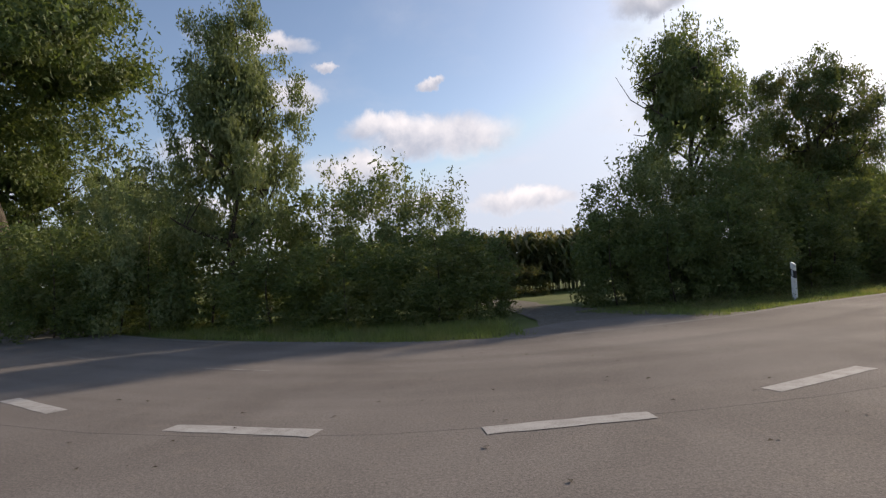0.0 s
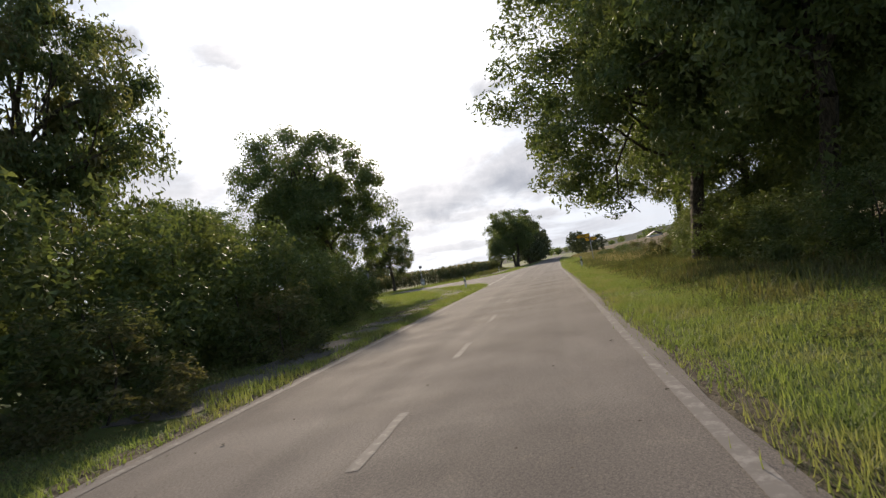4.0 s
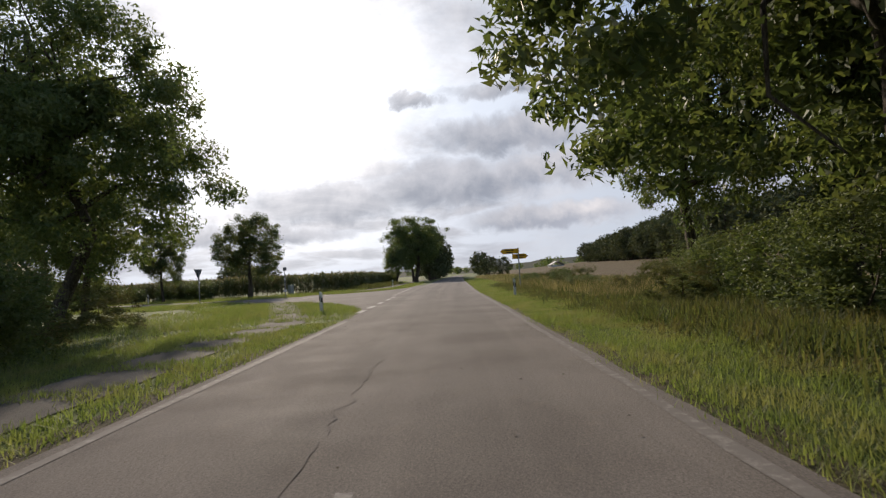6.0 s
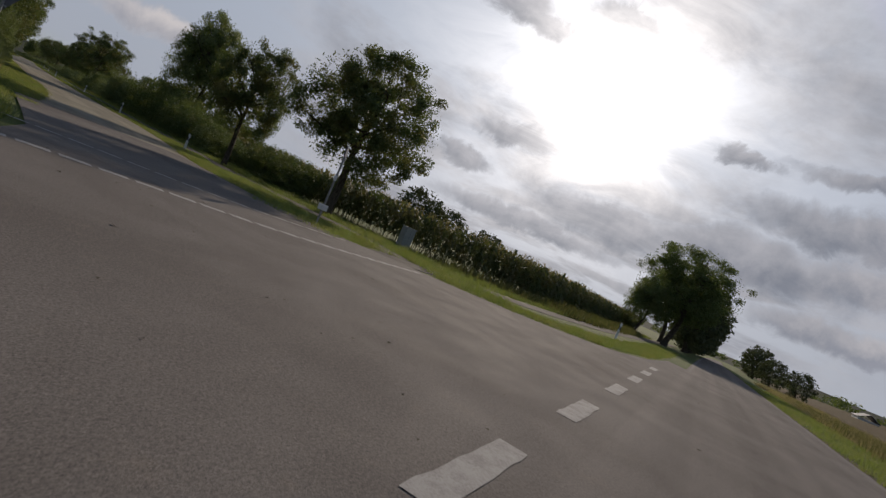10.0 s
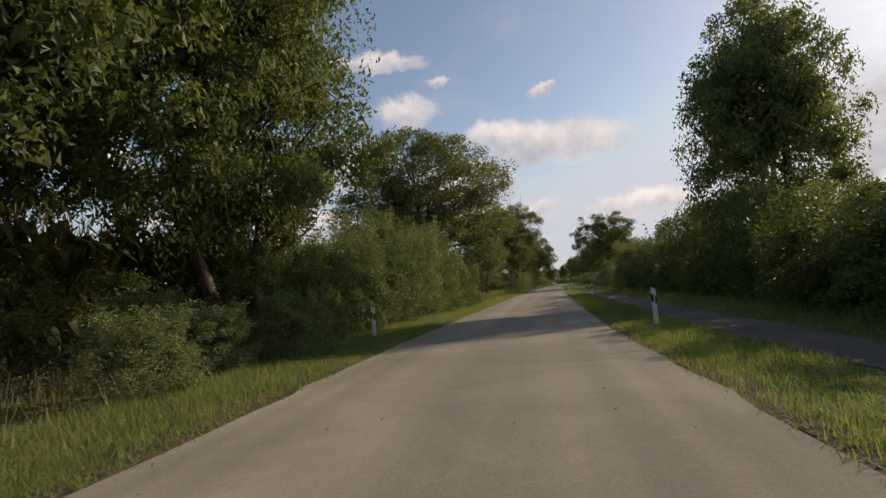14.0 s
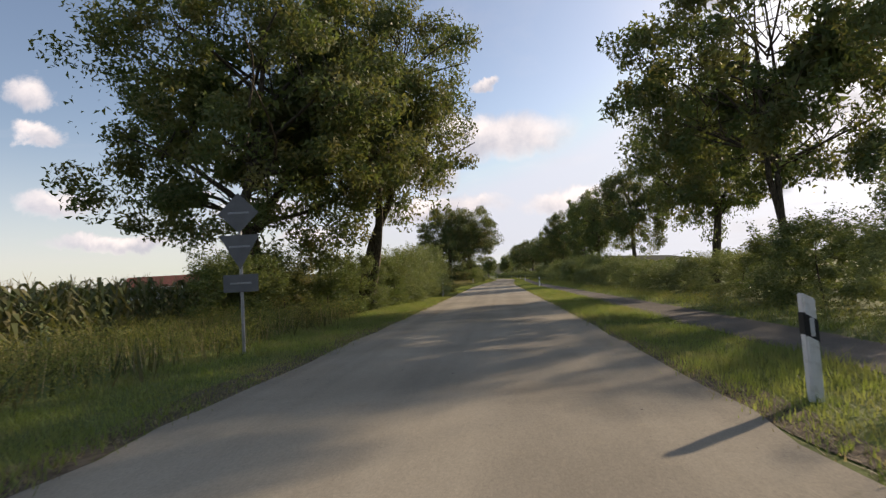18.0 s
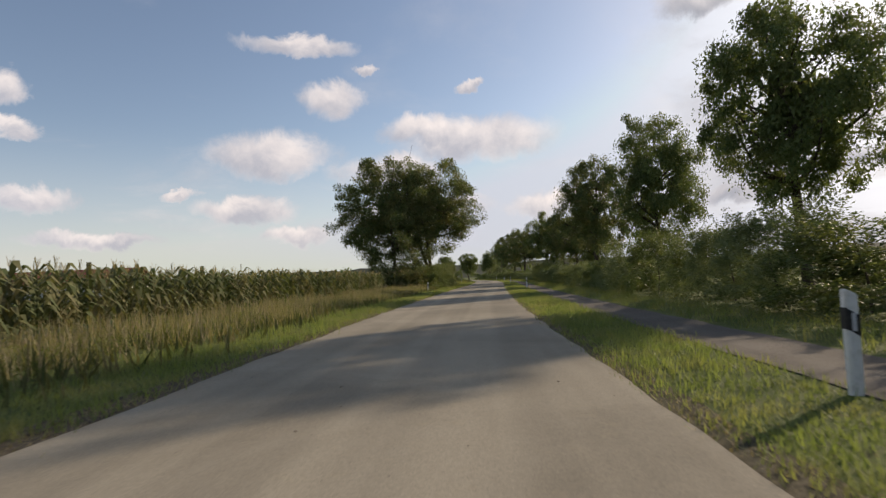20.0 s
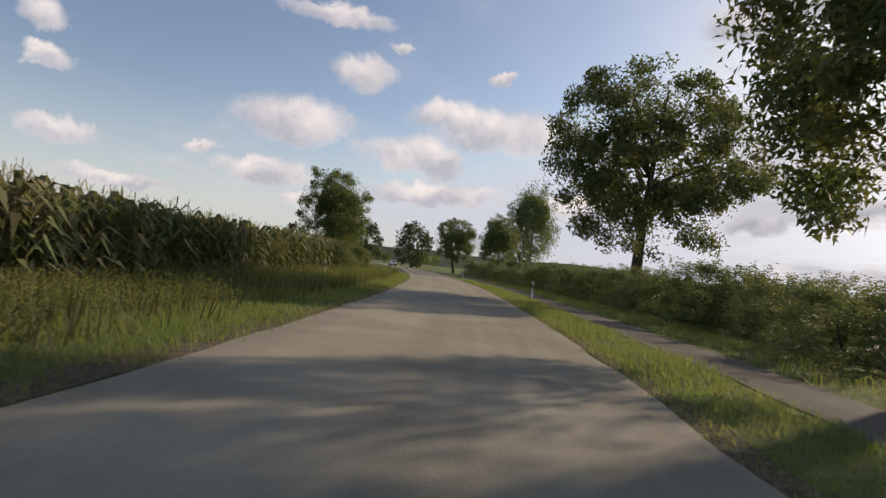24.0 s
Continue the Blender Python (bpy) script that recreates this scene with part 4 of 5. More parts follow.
# ---- the lane: left side ----
for kind, x, y, h, w, label in [("straight", 61.6, 83.2, 17, 13.5, "tall dark oak with a straight trunk by the lane"), ("broad", 61.2, 92.5, 17.5, 13, "tall dark oak beside the lane"), ("oak_b", 56.5, 74.5, 16, 13.5, "tall dark roadside tree"), ("oak", 56.0, 67, 13.5, 11, "large dark tree near the junction"),
                                ("low_dome", 61.8, 125.0, 16.6, 18.0, "tall spreading tree with bushes at its foot"), ("slim", 65.4, 141.2, 8.6, 6.4, "young pale green tree in tall grass"), ("spreading_low", 63.6, 172.2, 15.2, 15.2, "tall multi-stemmed tree beside the lane"), ("spreading", 67.0, 176.8, 16.4, 12.6, "tall tree growing close to another"),
                                ("low_dome", 66.0, 268.2, 17.0, 14.4, "tall dark maple beside maize"), ("spreading", 70.8, 272.4, 17.0, 15.0, "tall dark maple close to another"), ("oak", 70.2, 376, 8.6, 6.4, "small round tree at the maize edge"), ("lime", 69.4, 383, 7.6, 5.6, "small tree at the maize edge"), ("oak", 57.0, 87.5, 16.5, 12.5, "tall dark oak behind others"), ("oak", 60.6, 95.2, 8.2, 7.6, "low bushy oak below taller trees")]:
    tree(kind, x + SHIFT_X, y + SHIFT_Y, h, w, label)
for x, y, h, w, kind in [(58.6, 86.6, 3.2, 3.6, "dark"), (59.6, 80.4, 2.0, 3.0, "dark"), (56.8, 82.0, 2.6, 3.6, "dark"), (61.4, 174, 2.6, 3.6, "dark"), (63.4, 172, 2.8, 3.6, "dark"), (64.0, 168, 2.4, 3.4, "dark"), (59.4, 177, 2.4, 3.4, "dark"),
                         (60.6, 85.6, 1.5, 2.4, "weed"), (62.2, 87.4, 1.7, 2.4, "thick"), (63.2, 90.2, 1.9, 2.6, "weed"), (63.8, 93.2, 2.4, 3.2, "dark"), (64.3, 96.4, 2.6, 3.4, "thick"), (64.6, 99.6, 3.0, 3.6, "thick"), (63.0, 97.5, 3.4, 3.6, "spiky"), (63.2, 101.5, 3.8, 3.8, "spiky"), (62.8, 105.2, 4.0, 4.0, "spiky"), (64.8, 103, 3.4, 3.8, "spiky"), (64.6, 106.6, 3.8, 4.0, "dark"), (64.9, 110, 3.6, 3.8, "thick"), (65.0, 113.4, 3.0, 3.6, "dark"), (65.4, 116.6, 2.8, 3.4, "dark"), (65.0, 119.6, 2.4, 2.7, "thick"), (64.8, 122.2, 1.9, 2.8, "weed"),
                         (65.0, 83.8, 1.2, 1.9, "spiky"), (64.4, 86.4, 1.3, 2.0, "thick"), (65.4, 88.6, 1.4, 2.0, "spiky"), (58, 84, 2.4, 3.6, "dark"), (59, 90, 2.6, 4, "dark"), (60, 97, 3, 4, "dark"), (61, 106, 3.4, 4.2, "dark"), (56, 78, 2.6, 4, "dark"), (55, 70, 3, 4.5, "dark"), (59, 62, 2.4, 3.4, "dark"),
                         (65.0, 169.5, 1.9, 2.8, "weed"), (65.8, 172.6, 2.3, 3.2, "dark"), (66.2, 176, 2.5, 3.2, "thick"), (66.8, 179.6, 2.5, 3.2, "dark"), (67.2, 183.2, 2.7, 3.4, "spiky"), (67.6, 187, 3.1, 3.6, "spiky"), (68.0, 191, 3.2, 3.6, "spiky"), (68.2, 195, 2.7, 3.4, "spiky"), (68.6, 199, 2.0, 3.0, "weed"), (64.2, 141.6, 1.4, 2.4, "weed"), (63.2, 137.6, 1.3, 2.4, "weed"),
                         (69.0, 262.4, 2.2, 3.2, "weed"), (70.2, 266, 2.7, 3.4, "dark"), (70.8, 269.6, 2.6, 3.4, "thick"), (71.2, 273.2, 2.6, 3.2, "dark"), (71.6, 277, 2.8, 3.4, "spiky"), (71.8, 280.6, 2.9, 3.4, "spiky"), (72.2, 284, 2.4, 3.0, "weed"), (73.9, 312.0, 2.5, 1.8, "thick"), (71.6, 306.4, 1.3, 2.0, "weed"), (71.4, 372, 2.2, 3.0, "thick"), (71.0, 379, 2.2, 3.2, "dark")]:
    if kind in ("thick", "dark", "spiky") and x > 61.0:
        kind += "_near"
    bush(kind, x + SHIFT_X + (0.2 if x > 60.5 else 0.0), y + SHIFT_Y, h * (1.35 if 92 < y < 112 and x > 63 else 1.1), w * 1.12, "shaggy green bush on the lane verge")

# ---- the lane: right side ----
for kind, x, y, h, w, label in [("airy", 82.4, 168.6, 12.4, 11.2, "round maple beyond the cycle path"), ("oak_b", 84.6, 179.6, 12.0, 8.4, "tree with a clear trunk beyond the cycle path"), ("maple", 88.0, 206, 12.4, 8.4, "leafy tree in a roadside row"), ("oak_b", 87.6, 221, 12.0, 8.0, "leafy tree in a roadside row"), ("oak", 90.2, 243.2, 14.0, 8.6, "tall tree beyond the cycle path"), ("maple", 88.4, 256.8, 13.2, 9.4, "tall tree with a clear trunk beyond the cycle path"),
                                ("oak", 92.6, 274.6, 10.6, 7.0, "dark tree in a roadside row"), ("maple", 91.4, 279.6, 10.2, 6.8, "dark tree in a roadside row"), ("maple", 91.2, 290.6, 11.2, 7.8, "round tree in a roadside row"), ("oak_b", 90.6, 301, 12.8, 10.0, "spreading tree beyond the cycle path"), ("maple", 91.0, 343.6, 13.6, 12.0, "dark round maple with a clear trunk"), ("maple", 90.1, 363.4, 13.6, 12.6, "broad dark maple beyond the cycle path"), ("birch", 90.2, 418, 17, 11, "drooping birch far along the lane"),
                                ("lime", 86.5, 437, 12.5, 11, "round tree far along the lane"), ("oak", 78, 458, 13, 12, "round tree at the lane bend"), ("far", 66.5, 476, 13, 12, "round tree at the lane bend"), ("far_b", 52, 490, 13, 12, "round tree behind the lane bend"), ("far", 40, 520, 11, 10, "far tree behind maize"), ("far", 28, 500, 11, 11, "far tree behind maize"), ("far_b", 92, 452, 12, 9, "far tree beyond hedges")]:
    tree(kind, x + SHIFT_X, y + SHIFT_Y, h, w, label)
edge = beside(CENTRE_B, 8.6)


def right_of_lane(y, extra):
    k = int(np.argmin(np.abs(CENTRE_B[:, 1] - y - SHIFT_Y)))
    return float(edge[k, 0] + extra), float(edge[k, 1])


for y, extra, h, w, kind in [(79, 0, 1.9, 3.2, "dark"), (82.4, 0.3, 2.4, 3.6, "thick"), (86, 0.5, 2.8, 3.8, "dark"), (90, 0.6, 3.2, 4.0, "dark"), (94, 0.8, 3.6, 4.2, "dark"), (98, 0.8, 4.0, 4.4, "spiky"), (102, 0.9, 4.3, 4.4, "dark"), (106, 0.9, 4.6, 4.6, "spiky"), (110, 1.0, 4.8, 4.6, "dark"), (114, 1.0, 4.8, 4.6, "dark"),
                             (118, 0.9, 4.6, 4.6, "dark"), (122, 0.6, 3.9, 4.4, "spiky_near"), (126, 0.6, 4.0, 4.6, "spiky_near"), (130, 0.9, 4.2, 4.4, "spiky_near"), (124, 1.8, 4.2, 5.0, "dark"), (128.5, 2.0, 4.1, 5.0, "dark"), (70, 1.5, 2.4, 3.6, "dark"), (74, 1.2, 2.6, 3.6, "dark"), (92, 4, 4.6, 5, "dark"), (104, 4.5, 5.2, 5, "dark"), (116, 4.5, 5.2, 5, "dark")]:
    x, yy = right_of_lane(y, extra + (0.8 if 96 < y < 124 else 0.0))
    bush("dark" if kind == "spiky" else kind, x, yy, h * (1.15 if 97 < y < 119 else 1.0), w * 1.12, "tall dense hedge bush behind the cycle path")
    if not 94 < y < 124:
        bush("mass_dark", x + 1.4, yy + 1.8, h * 0.9, w * 1.2, "dark hedge bush behind others")
for k in range(84):
    y = 137 + 3.6 * k
    x, yy = right_of_lane(y, 0.7 + 1.4 * random.random())
    h = 1.3 + 1.1 * random.random() + (0.5 if y < 168 else 0.0) + (1.0 if 148 < y < 163 else 0.0) + (0.9 if 205 < y < 234 or 288 < y < 306 else 0.0)
    bush(("thick_near", "dark_near", "spiky_near", "spiky_near")[k % 4] if y < 400 else ("thick", "dark", "thick", "spiky")[k % 4], x, yy, h + (0.25 if y > 318 else 0.0), 3.4 + 1.6 * random.random(), "green hedge bush beyond the cycle path")
    if 300 < y < 392:
        bush("mass_dark", x + 2.3, yy + 1.7, h * 0.95, 4.6, "dark hedge bush behind others")
for k in range(24):
    y = 140 + 11.0 * k
    x, yy = right_of_lane(y, 5.5 + 3 * random.random())
    bush(("mass_dark", "mass")[k % 2], x, yy, 1.6 + 0.8 * random.random(), 6.0, "far hedge bush at a field edge")

# ---- the wood beyond the field ----
for k in range(46):
    s = k / 45
    x, y = 78 + 245 * s, -21 + 80 * s + 6 * math.sin(5 * s)
    d = (9.4 + 0.372 * (x - 13.3) - y)
    for row in range(2):
        yy = y - 7 * row + random.uniform(-2, 2)
        d = 9.4 + 0.372 * (x - 13.3) - yy
        z = -0.05 + 3.2 * max(0.0, (min(d, 140) - 12) / 62) ** 1.1
        tree(("far", "far_b")[(k + row) % 2], x + random.uniform(-2, 2), yy, random.uniform(9.2, 12.2) + row, random.uniform(11, 14), "dark tree at the edge of a wood", group="wood edge", z=z)
# scattered far trees and woods, uncountable
far_c = []
for az0, az1, r0, r1, n in ((-50, 62, 380, 900, 150), (62, 120, 260, 700, 80), (-112, -50, 420, 1100, 110)):
    for _ in range(n):
        a, r = radians(rng.uniform(az0, az1)), rng.uniform(r0, r1)
        far_c.append((70 - math.sin(a) * r, 150 + math.cos(a) * r, rng.uniform(7, 13)))
lv, lf, base = [], [], 0
for x, y, h in far_c:
    m = 130
    d = rng.normal(0, 1, (m, 3))
    d /= np.linalg.norm(d, axis=1)[:, None]
    pts = np.array([x, y, h * 0.55]) + d * np.array([h * 0.55, h * 0.55, h * 0.45]) * (rng.random(m) ** 0.35)[:, None]
    a, b = leaf_quads(pts, np.full(m, 1.7), d, 0.6, 0.8)
    lv.append(a)
    lf.append(b + base)
    base += len(a)
tagged(new("far_trees", mesh_of("far_trees", np.vstack(lv), np.vstack(lf), [OAK_LEAF])), "scattered far trees and copses on the plain", "trees", kind="stuff")


def ridge(name, r, az0, az1, low, high, seed, mat, label):
    a = np.radians(np.linspace(az0, az1, 90))
    h = np.array([low + (high - low) * noise.fractal(Vector((t * 3.1, seed, 0)), 0.6, 2.0, 4) for t in a])
    h = np.maximum(h, 2)
    x, y = 70 - np.sin(a) * r, 100 + np.cos(a) * r
    v = np.concatenate([np.stack([x, y, h * 0 - 2], 1), np.stack([x - np.sin(a) * 300, y + np.cos(a) * 300, h], 1)])
    i = np.arange(89)
    tagged(new(name, mesh_of(name, v, np.stack([i, i + 1, i + 91, i + 90], 1), [mat], smooth=True)), label, "hills", kind="structure")


ridge("backdrop", 1500, -125, 125, 22, 48, 1.3, FARLAND, "low wooded hills on the horizon")
ridge("backdrop", 2300, -125, 125, 42, 80, 7.7, FARLAND, "low wooded hills on the horizon")


# ---- maize ----
def maize_plant():
    """One maize plant of unit height: stalk, arching leaves, tassel. Verts, faces, slots."""
    vs, fs, sl, k = [], [], [], 0
    for s in range(3):
        a, b = 2 * math.pi * s / 3, 2 * math.pi * (s + 1) / 3
        vs += [(0.006 * math.cos(a), 0.006 * math.sin(a), 0), (0.006 * math.cos(b), 0.006 * math.sin(b), 0), (0.003 * math.cos(b), 0.003 * math.sin(b), 0.92), (0.003 * math.cos(a), 0.003 * math.sin(a), 0.92)]
        fs.append((k, k + 1, k + 2, k + 3))
        sl.append(0)
        k += 4
    turn = rng.uniform(0, 6.28)
    for j in range(10):
        a = turn + j * math.pi + rng.normal(0, 0.35)
        z = 0.12 + 0.078 * j
        l, w, up = rng.uniform(0.20, 0.30), rng.uniform(0.024, 0.036), rng.uniform(0.10, 0.2)
        d, n = np.array([math.cos(a), math.sin(a), 0]), np.array([-math.sin(a), math.cos(a), 0])
        p0, p1, p2 = np.array([0, 0, z]), np.array([0, 0, z + up]) + d * l * 0.45, np.array([0, 0, z + up * rng.uniform(-0.2, 0.6)]) + d * l
        vs += [p0 - n * w * 0.4, p0 + n * w * 0.4, p1 + n * w, p1 - n * w, p2 + n * 0.003, p2 - n * 0.003]
        fs += [(k, k + 1, k + 2, k + 3), (k + 3, k + 2, k + 4, k + 5)]
        sl += [0, 0]
        k += 6
    for j in range(5):
        a = rng.uniform(0, 6.28)
        d, n = np.array([math.cos(a), math.sin(a), 0]), np.array([-math.sin(a), math.cos(a), 0])
        p0, p1 = np.array([0, 0, 0.9]), np.array([0, 0, 1.0 + rng.uniform(-0.03, 0.06)]) + d * 0.045 * (j > 0)
        vs += [p0 - n * 0.003, p0 + n * 0.003, p1 + n * 0.003, p1 - n * 0.003]
        fs.append((k, k + 1, k + 2, k + 3))
        sl.append(1)
        k += 4
    return np.array(vs), np.array(fs), np.array(sl)


PLANTS = [maize_plant() for _ in range(6)]


def maize(name, front, depth, rows, step, height, label):
    """Rows of maize behind a front line (depth to the left is negative)."""
    vs, fs, sl, base = [], [], [], 0
    for r in range(rows):
        line = beside(front, depth * r / rows)
        seg = np.concatenate([[0], np.cumsum(np.hypot(*np.diff(line, axis=0).T))])
        for s in np.arange(0, seg[-1], step * (1 + 0.25 * r)):
            x, y = np.interp(s, seg, line[:, 0]), np.interp(s, seg, line[:, 1])
            v, f, m = PLANTS[rng.integers(len(PLANTS))]
            a, h = rng.uniform(0, 6.28), height * rng.uniform(0.86, 1.08)
            ca, sa = math.cos(a), math.sin(a)
            fat = 1.15 + 0.12 * r
            q = np.stack([(v[:, 0] * ca - v[:, 1] * sa) * h * fat, (v[:, 0] * sa + v[:, 1] * ca) * h * fat, v[:, 2] * h], 1)
            vs.append(q + (x + rng.normal(0, 0.08), y + rng.normal(0, 0.08), -0.03))
            fs.append(f + base)
            sl.append(m)
            base += len(v)
    tagged(new(name, mesh_of(name, np.vstack(vs), np.vstack(fs), [CORN_LEAF, TASSEL], np.concatenate(sl))), label, "maize", kind="stuff")


def lane_left(y0, y1, off):
    k = (CENTRE_B[:, 1] > y0 + SHIFT_Y) & (CENTRE_B[:, 1] < y1 + SHIFT_Y)
    return beside(CENTRE_B, off)[k]


maize("maize_field", spline([(-8, 32), (0, 29.5), (4, 29), (14, 32)], 1.0), -4.0, 6, 0.22, 3.3, "tall green maize behind the hedge gap")
maize("maize_field", lane_left(62, 132, -11.6), -3.0, 4, 0.3, 3.9, "tall dark green maize behind lane trees")
for y0, y1, tall in ((126, 152, 2.6), (152, 203, 1.8), (203, 266, 2.15)):
    maize("maize_field", spline([tuple(p) for p in lane_left(y0, y1, -10.6)[::8]], 1.0), -3.6, 4, 0.26, tall, "tall maize with pale tassels beside the lane")
maize("maize_field", spline([tuple(p) for p in lane_left(262, 420, -8.3)[::8]], 1.0), -3.6, 5, 0.22, 2.3, "tall maize with pale tassels beside the lane")
maize("maize_field", spline([(76.6, 116), (77.6, 86), (77.2, 68), (78.4, 59.5), (82.5, 55.0), (90, 54.6), (108, 61.6), (148, 77)], 1.0), -3.2, 4, 0.24, 2.3, "tall green maize at the junction corner")


# ---- grass and weeds ----
def blades(points, height, count=7, width=0.006, lean=0.7, spread=0.10):
    """Clumps of tapering bent blades. Verts and faces."""
    n = len(points) * count
    p = np.repeat(points, count, axis=0) + np.concatenate([rng.normal(0, spread, (n, 2)), np.zeros((n, 1))], 1)
    h = np.repeat(height, count) * rng.uniform(0.55, 1.2, n)
    a = rng.uniform(0, 2 * math.pi, n)
    d = np.stack([np.cos(a), np.sin(a), np.zeros(n)], 1)
    s = np.stack([-np.sin(a), np.cos(a), np.zeros(n)], 1)
    l = (np.abs(rng.normal(0.25, lean, n)) * h)[:, None]
    w = (width * rng.uniform(0.7, 1.5, n))[:, None]
    up = np.array([0, 0, 1.0])
    t = p + d * l + up * h[:, None]
    v = np.stack([p - s * w, p + s * w, t], 1).reshape(-1, 3)
    f = np.arange(3 * n).reshape(n, 3)
    return v, f


def scatter(line, a, b, density, z=-0.03):
    """Random points between two offsets of a line."""
    seg = np.concatenate([[0], np.cumsum(np.hypot(*np.diff(line, axis=0).T))])
    n = int(seg[-1] * abs(b - a) * density)
    s = rng.random(n) * seg[-1]
    nrm = sideways(line)
    o = rng.uniform(a, b, n)
    x = np.interp(s, seg, line[:, 0]) + np.interp(s, seg, nrm[:, 0]) * o
    y = np.interp(s, seg, line[:, 1]) + np.interp(s, seg, nrm[:, 1]) * o
    return np.stack([x, y, np.full(n, z)], 1)


def lush(p, scale=0.35):
    return np.array([noise.noise(Vector((q[0] * scale, q[1] * scale, 3.0))) for q in p])


def clear_of(p, line, half):
    """Drops points that lie on a strip round a line."""
    q = line[::2]
    keep = np.ones(len(p), bool)
    for i in range(0, len(p), 4000):
        d = np.hypot(p[i:i + 4000, None, 0] - q[None, :, 0], p[i:i + 4000, None, 1] - q[None, :, 1]).min(1)
        keep[i:i + 4000] = d > half
    return p[keep]


def cut(line, lo, hi, axis=0):
    return line[(line[:, axis] > lo) & (line[:, axis] < hi)]


def lane(lo, hi):
    return cut(CENTRE_B, lo + SHIFT_Y, hi + SHIFT_Y, 1)


def meadow(name, points, height, mat, label, count=6, width=0.0075, lean=0.75, category="grass", spread=0.10):
    v, f = blades(points, height, count, width, lean, spread)
    return tagged(new(name, mesh_of(name, v, f, [mat])), label, category, kind="stuff")


def verge(points, base, vary, mat, label, **more):
    points = points[rng.permutation(len(points))]
    meadow("verge_grass", points, np.maximum(0.05, base + vary * lush(points)), mat, label, **more)


verge(scatter(cut(CENTRE_A, 9.5, 70), 2.75, 4.6, 125), 0.10, 0.09, GRASS, "lush bright green verge grass", count=8, width=0.0052, spread=0.12)
verge(scatter(cut(CENTRE_A, 9.5, 70), 4.5, 7.4, 60), 0.13, 0.12, GRASS, "lush bright green verge grass", count=8, width=0.0058, spread=0.14)
verge(scatter(cut(CENTRE_A, 20, 75), 4.6, 9.5, 14), 0.28, 0.25, WEED, "mixed olive weeds on the bank", count=5, width=0.02, lean=0.6, spread=0.28)
verge(scatter(cut(CENTRE_A, 70, 130), 2.75, 6.5, 20), 0.18, 0.14, GRASS, "lush bright green verge grass")
verge(clear_of(scatter(cut(CENTRE_A, 7.5, 43.5), -7.0, -2.75, 70), PATH_A, 0.85), 0.11, 0.11, GRASS, "green grass beside the cycle path")
verge(scatter(cut(CENTRE_A, -20, 3.0), -6.2, -3.05, 40), 0.2, 0.15, GRASS, "green verge grass below a hedge")
verge(clear_of(scatter(cut(CENTRE_A, 34, 56), -15, -6.8, 14), PATH_A, 0.85), 0.2, 0.18, GRASS, "rough green meadow grass at the junction")
verge(scatter(lane(58, 190), -5.4, -2.8, 75), 0.12, 0.11, GRASS, "short green lane verge grass", width=0.0062, spread=0.13)
verge(scatter(lane(190, 400), -5.0, -2.85, 42), 0.16, 0.13, GRASS, "short green lane verge grass", width=0.0068, spread=0.14)
verge(scatter(lane(60, 190), 2.8, 4.6, 110), 0.11, 0.12, GRASS, "bright green strip of grass between lane and path", width=0.0058, spread=0.12)
verge(scatter(lane(190, 400), 2.85, 4.6, 64), 0.13, 0.13, GRASS, "bright green strip of grass between lane and path", width=0.0066, spread=0.13)
verge(scatter(lane(70, 400), 6.1, 8.2, 9), 0.22, 0.15, GRASS, "grass below the hedge beyond the path")
verge(scatter(spline([(67.1, 60), (67.5, 54), (68.0, 51), (68.6, 49.5), (69.2, 48.3), (70.2, 47.3)], 0.5), -3.4, -0.1, 50), 0.17, 0.12, GRASS, "bright grass at the junction corner")
verge(scatter(spline([(71.9, 45.5), (72.6, 44.9), (73.9, 44.0), (75.6, 43.3), (77.4, 43.0), (79.5, 43.0), (84, 43.9), (92, 46.5), (120, 57.2)], 0.5), -2.2, -0.1, 46), 0.17, 0.12, GRASS, "grass strip between road and cycle path")
verge(scatter(spline([(6.5, 4.2), (5.4, 1.0), (4.4, -4), (4.1, -12)], 0.5), -6, -0.2, 26), 0.24, 0.2, GRASS, "lush grass at the road corner")
verge(scatter(spline([(60.1, 44.4), (60.6, 46.6), (60.8, 50), (60.9, 57), (61.4, 64)], 0.5), -7, -0.2, 22), 0.24, 0.2, GRASS, "rough grass at the lane corner")
verge(clear_of(scatter(spline([(43, 26.3), (46.3, 27.9), (48.9, 29.6), (52.4, 32.6), (54.1, 34.4), (55.7, 36.5), (57.1, 38.8), (58.7, 41.4)], 0.5), -6, -0.1, 30), PATH_A, 0.85), 0.16, 0.14, GRASS, "green grass on the junction corner")
verge(clear_of(scatter(PATH_E[:70], -4.5, -0.85, 24), PATH_B, 0.85), 0.22, 0.2, GRASS, "rough grass between path and maize")
verge(scatter(PATH_B[:26], 0.85, 4.5, 30), 0.24, 0.2, GRASS, "rough grass between path and maize")
verge(scatter(spline([(6.3, 4.7), (7.7, 6.15), (8.9, 7.05), (10.8, 8.0)], 0.5), 0.0, 6.5, 70), 0.16, 0.14, GRASS, "lush grass at the road corner")
for a, b in ((-3.15, -2.74), (2.72, 2.98)):
    verge(scatter(lane(60, 400), a, b, 45), 0.05, 0.04, DRY_GRASS, "flattened straw-coloured grass at the lane edge", count=6, width=0.006, lean=1.6, spread=0.08)


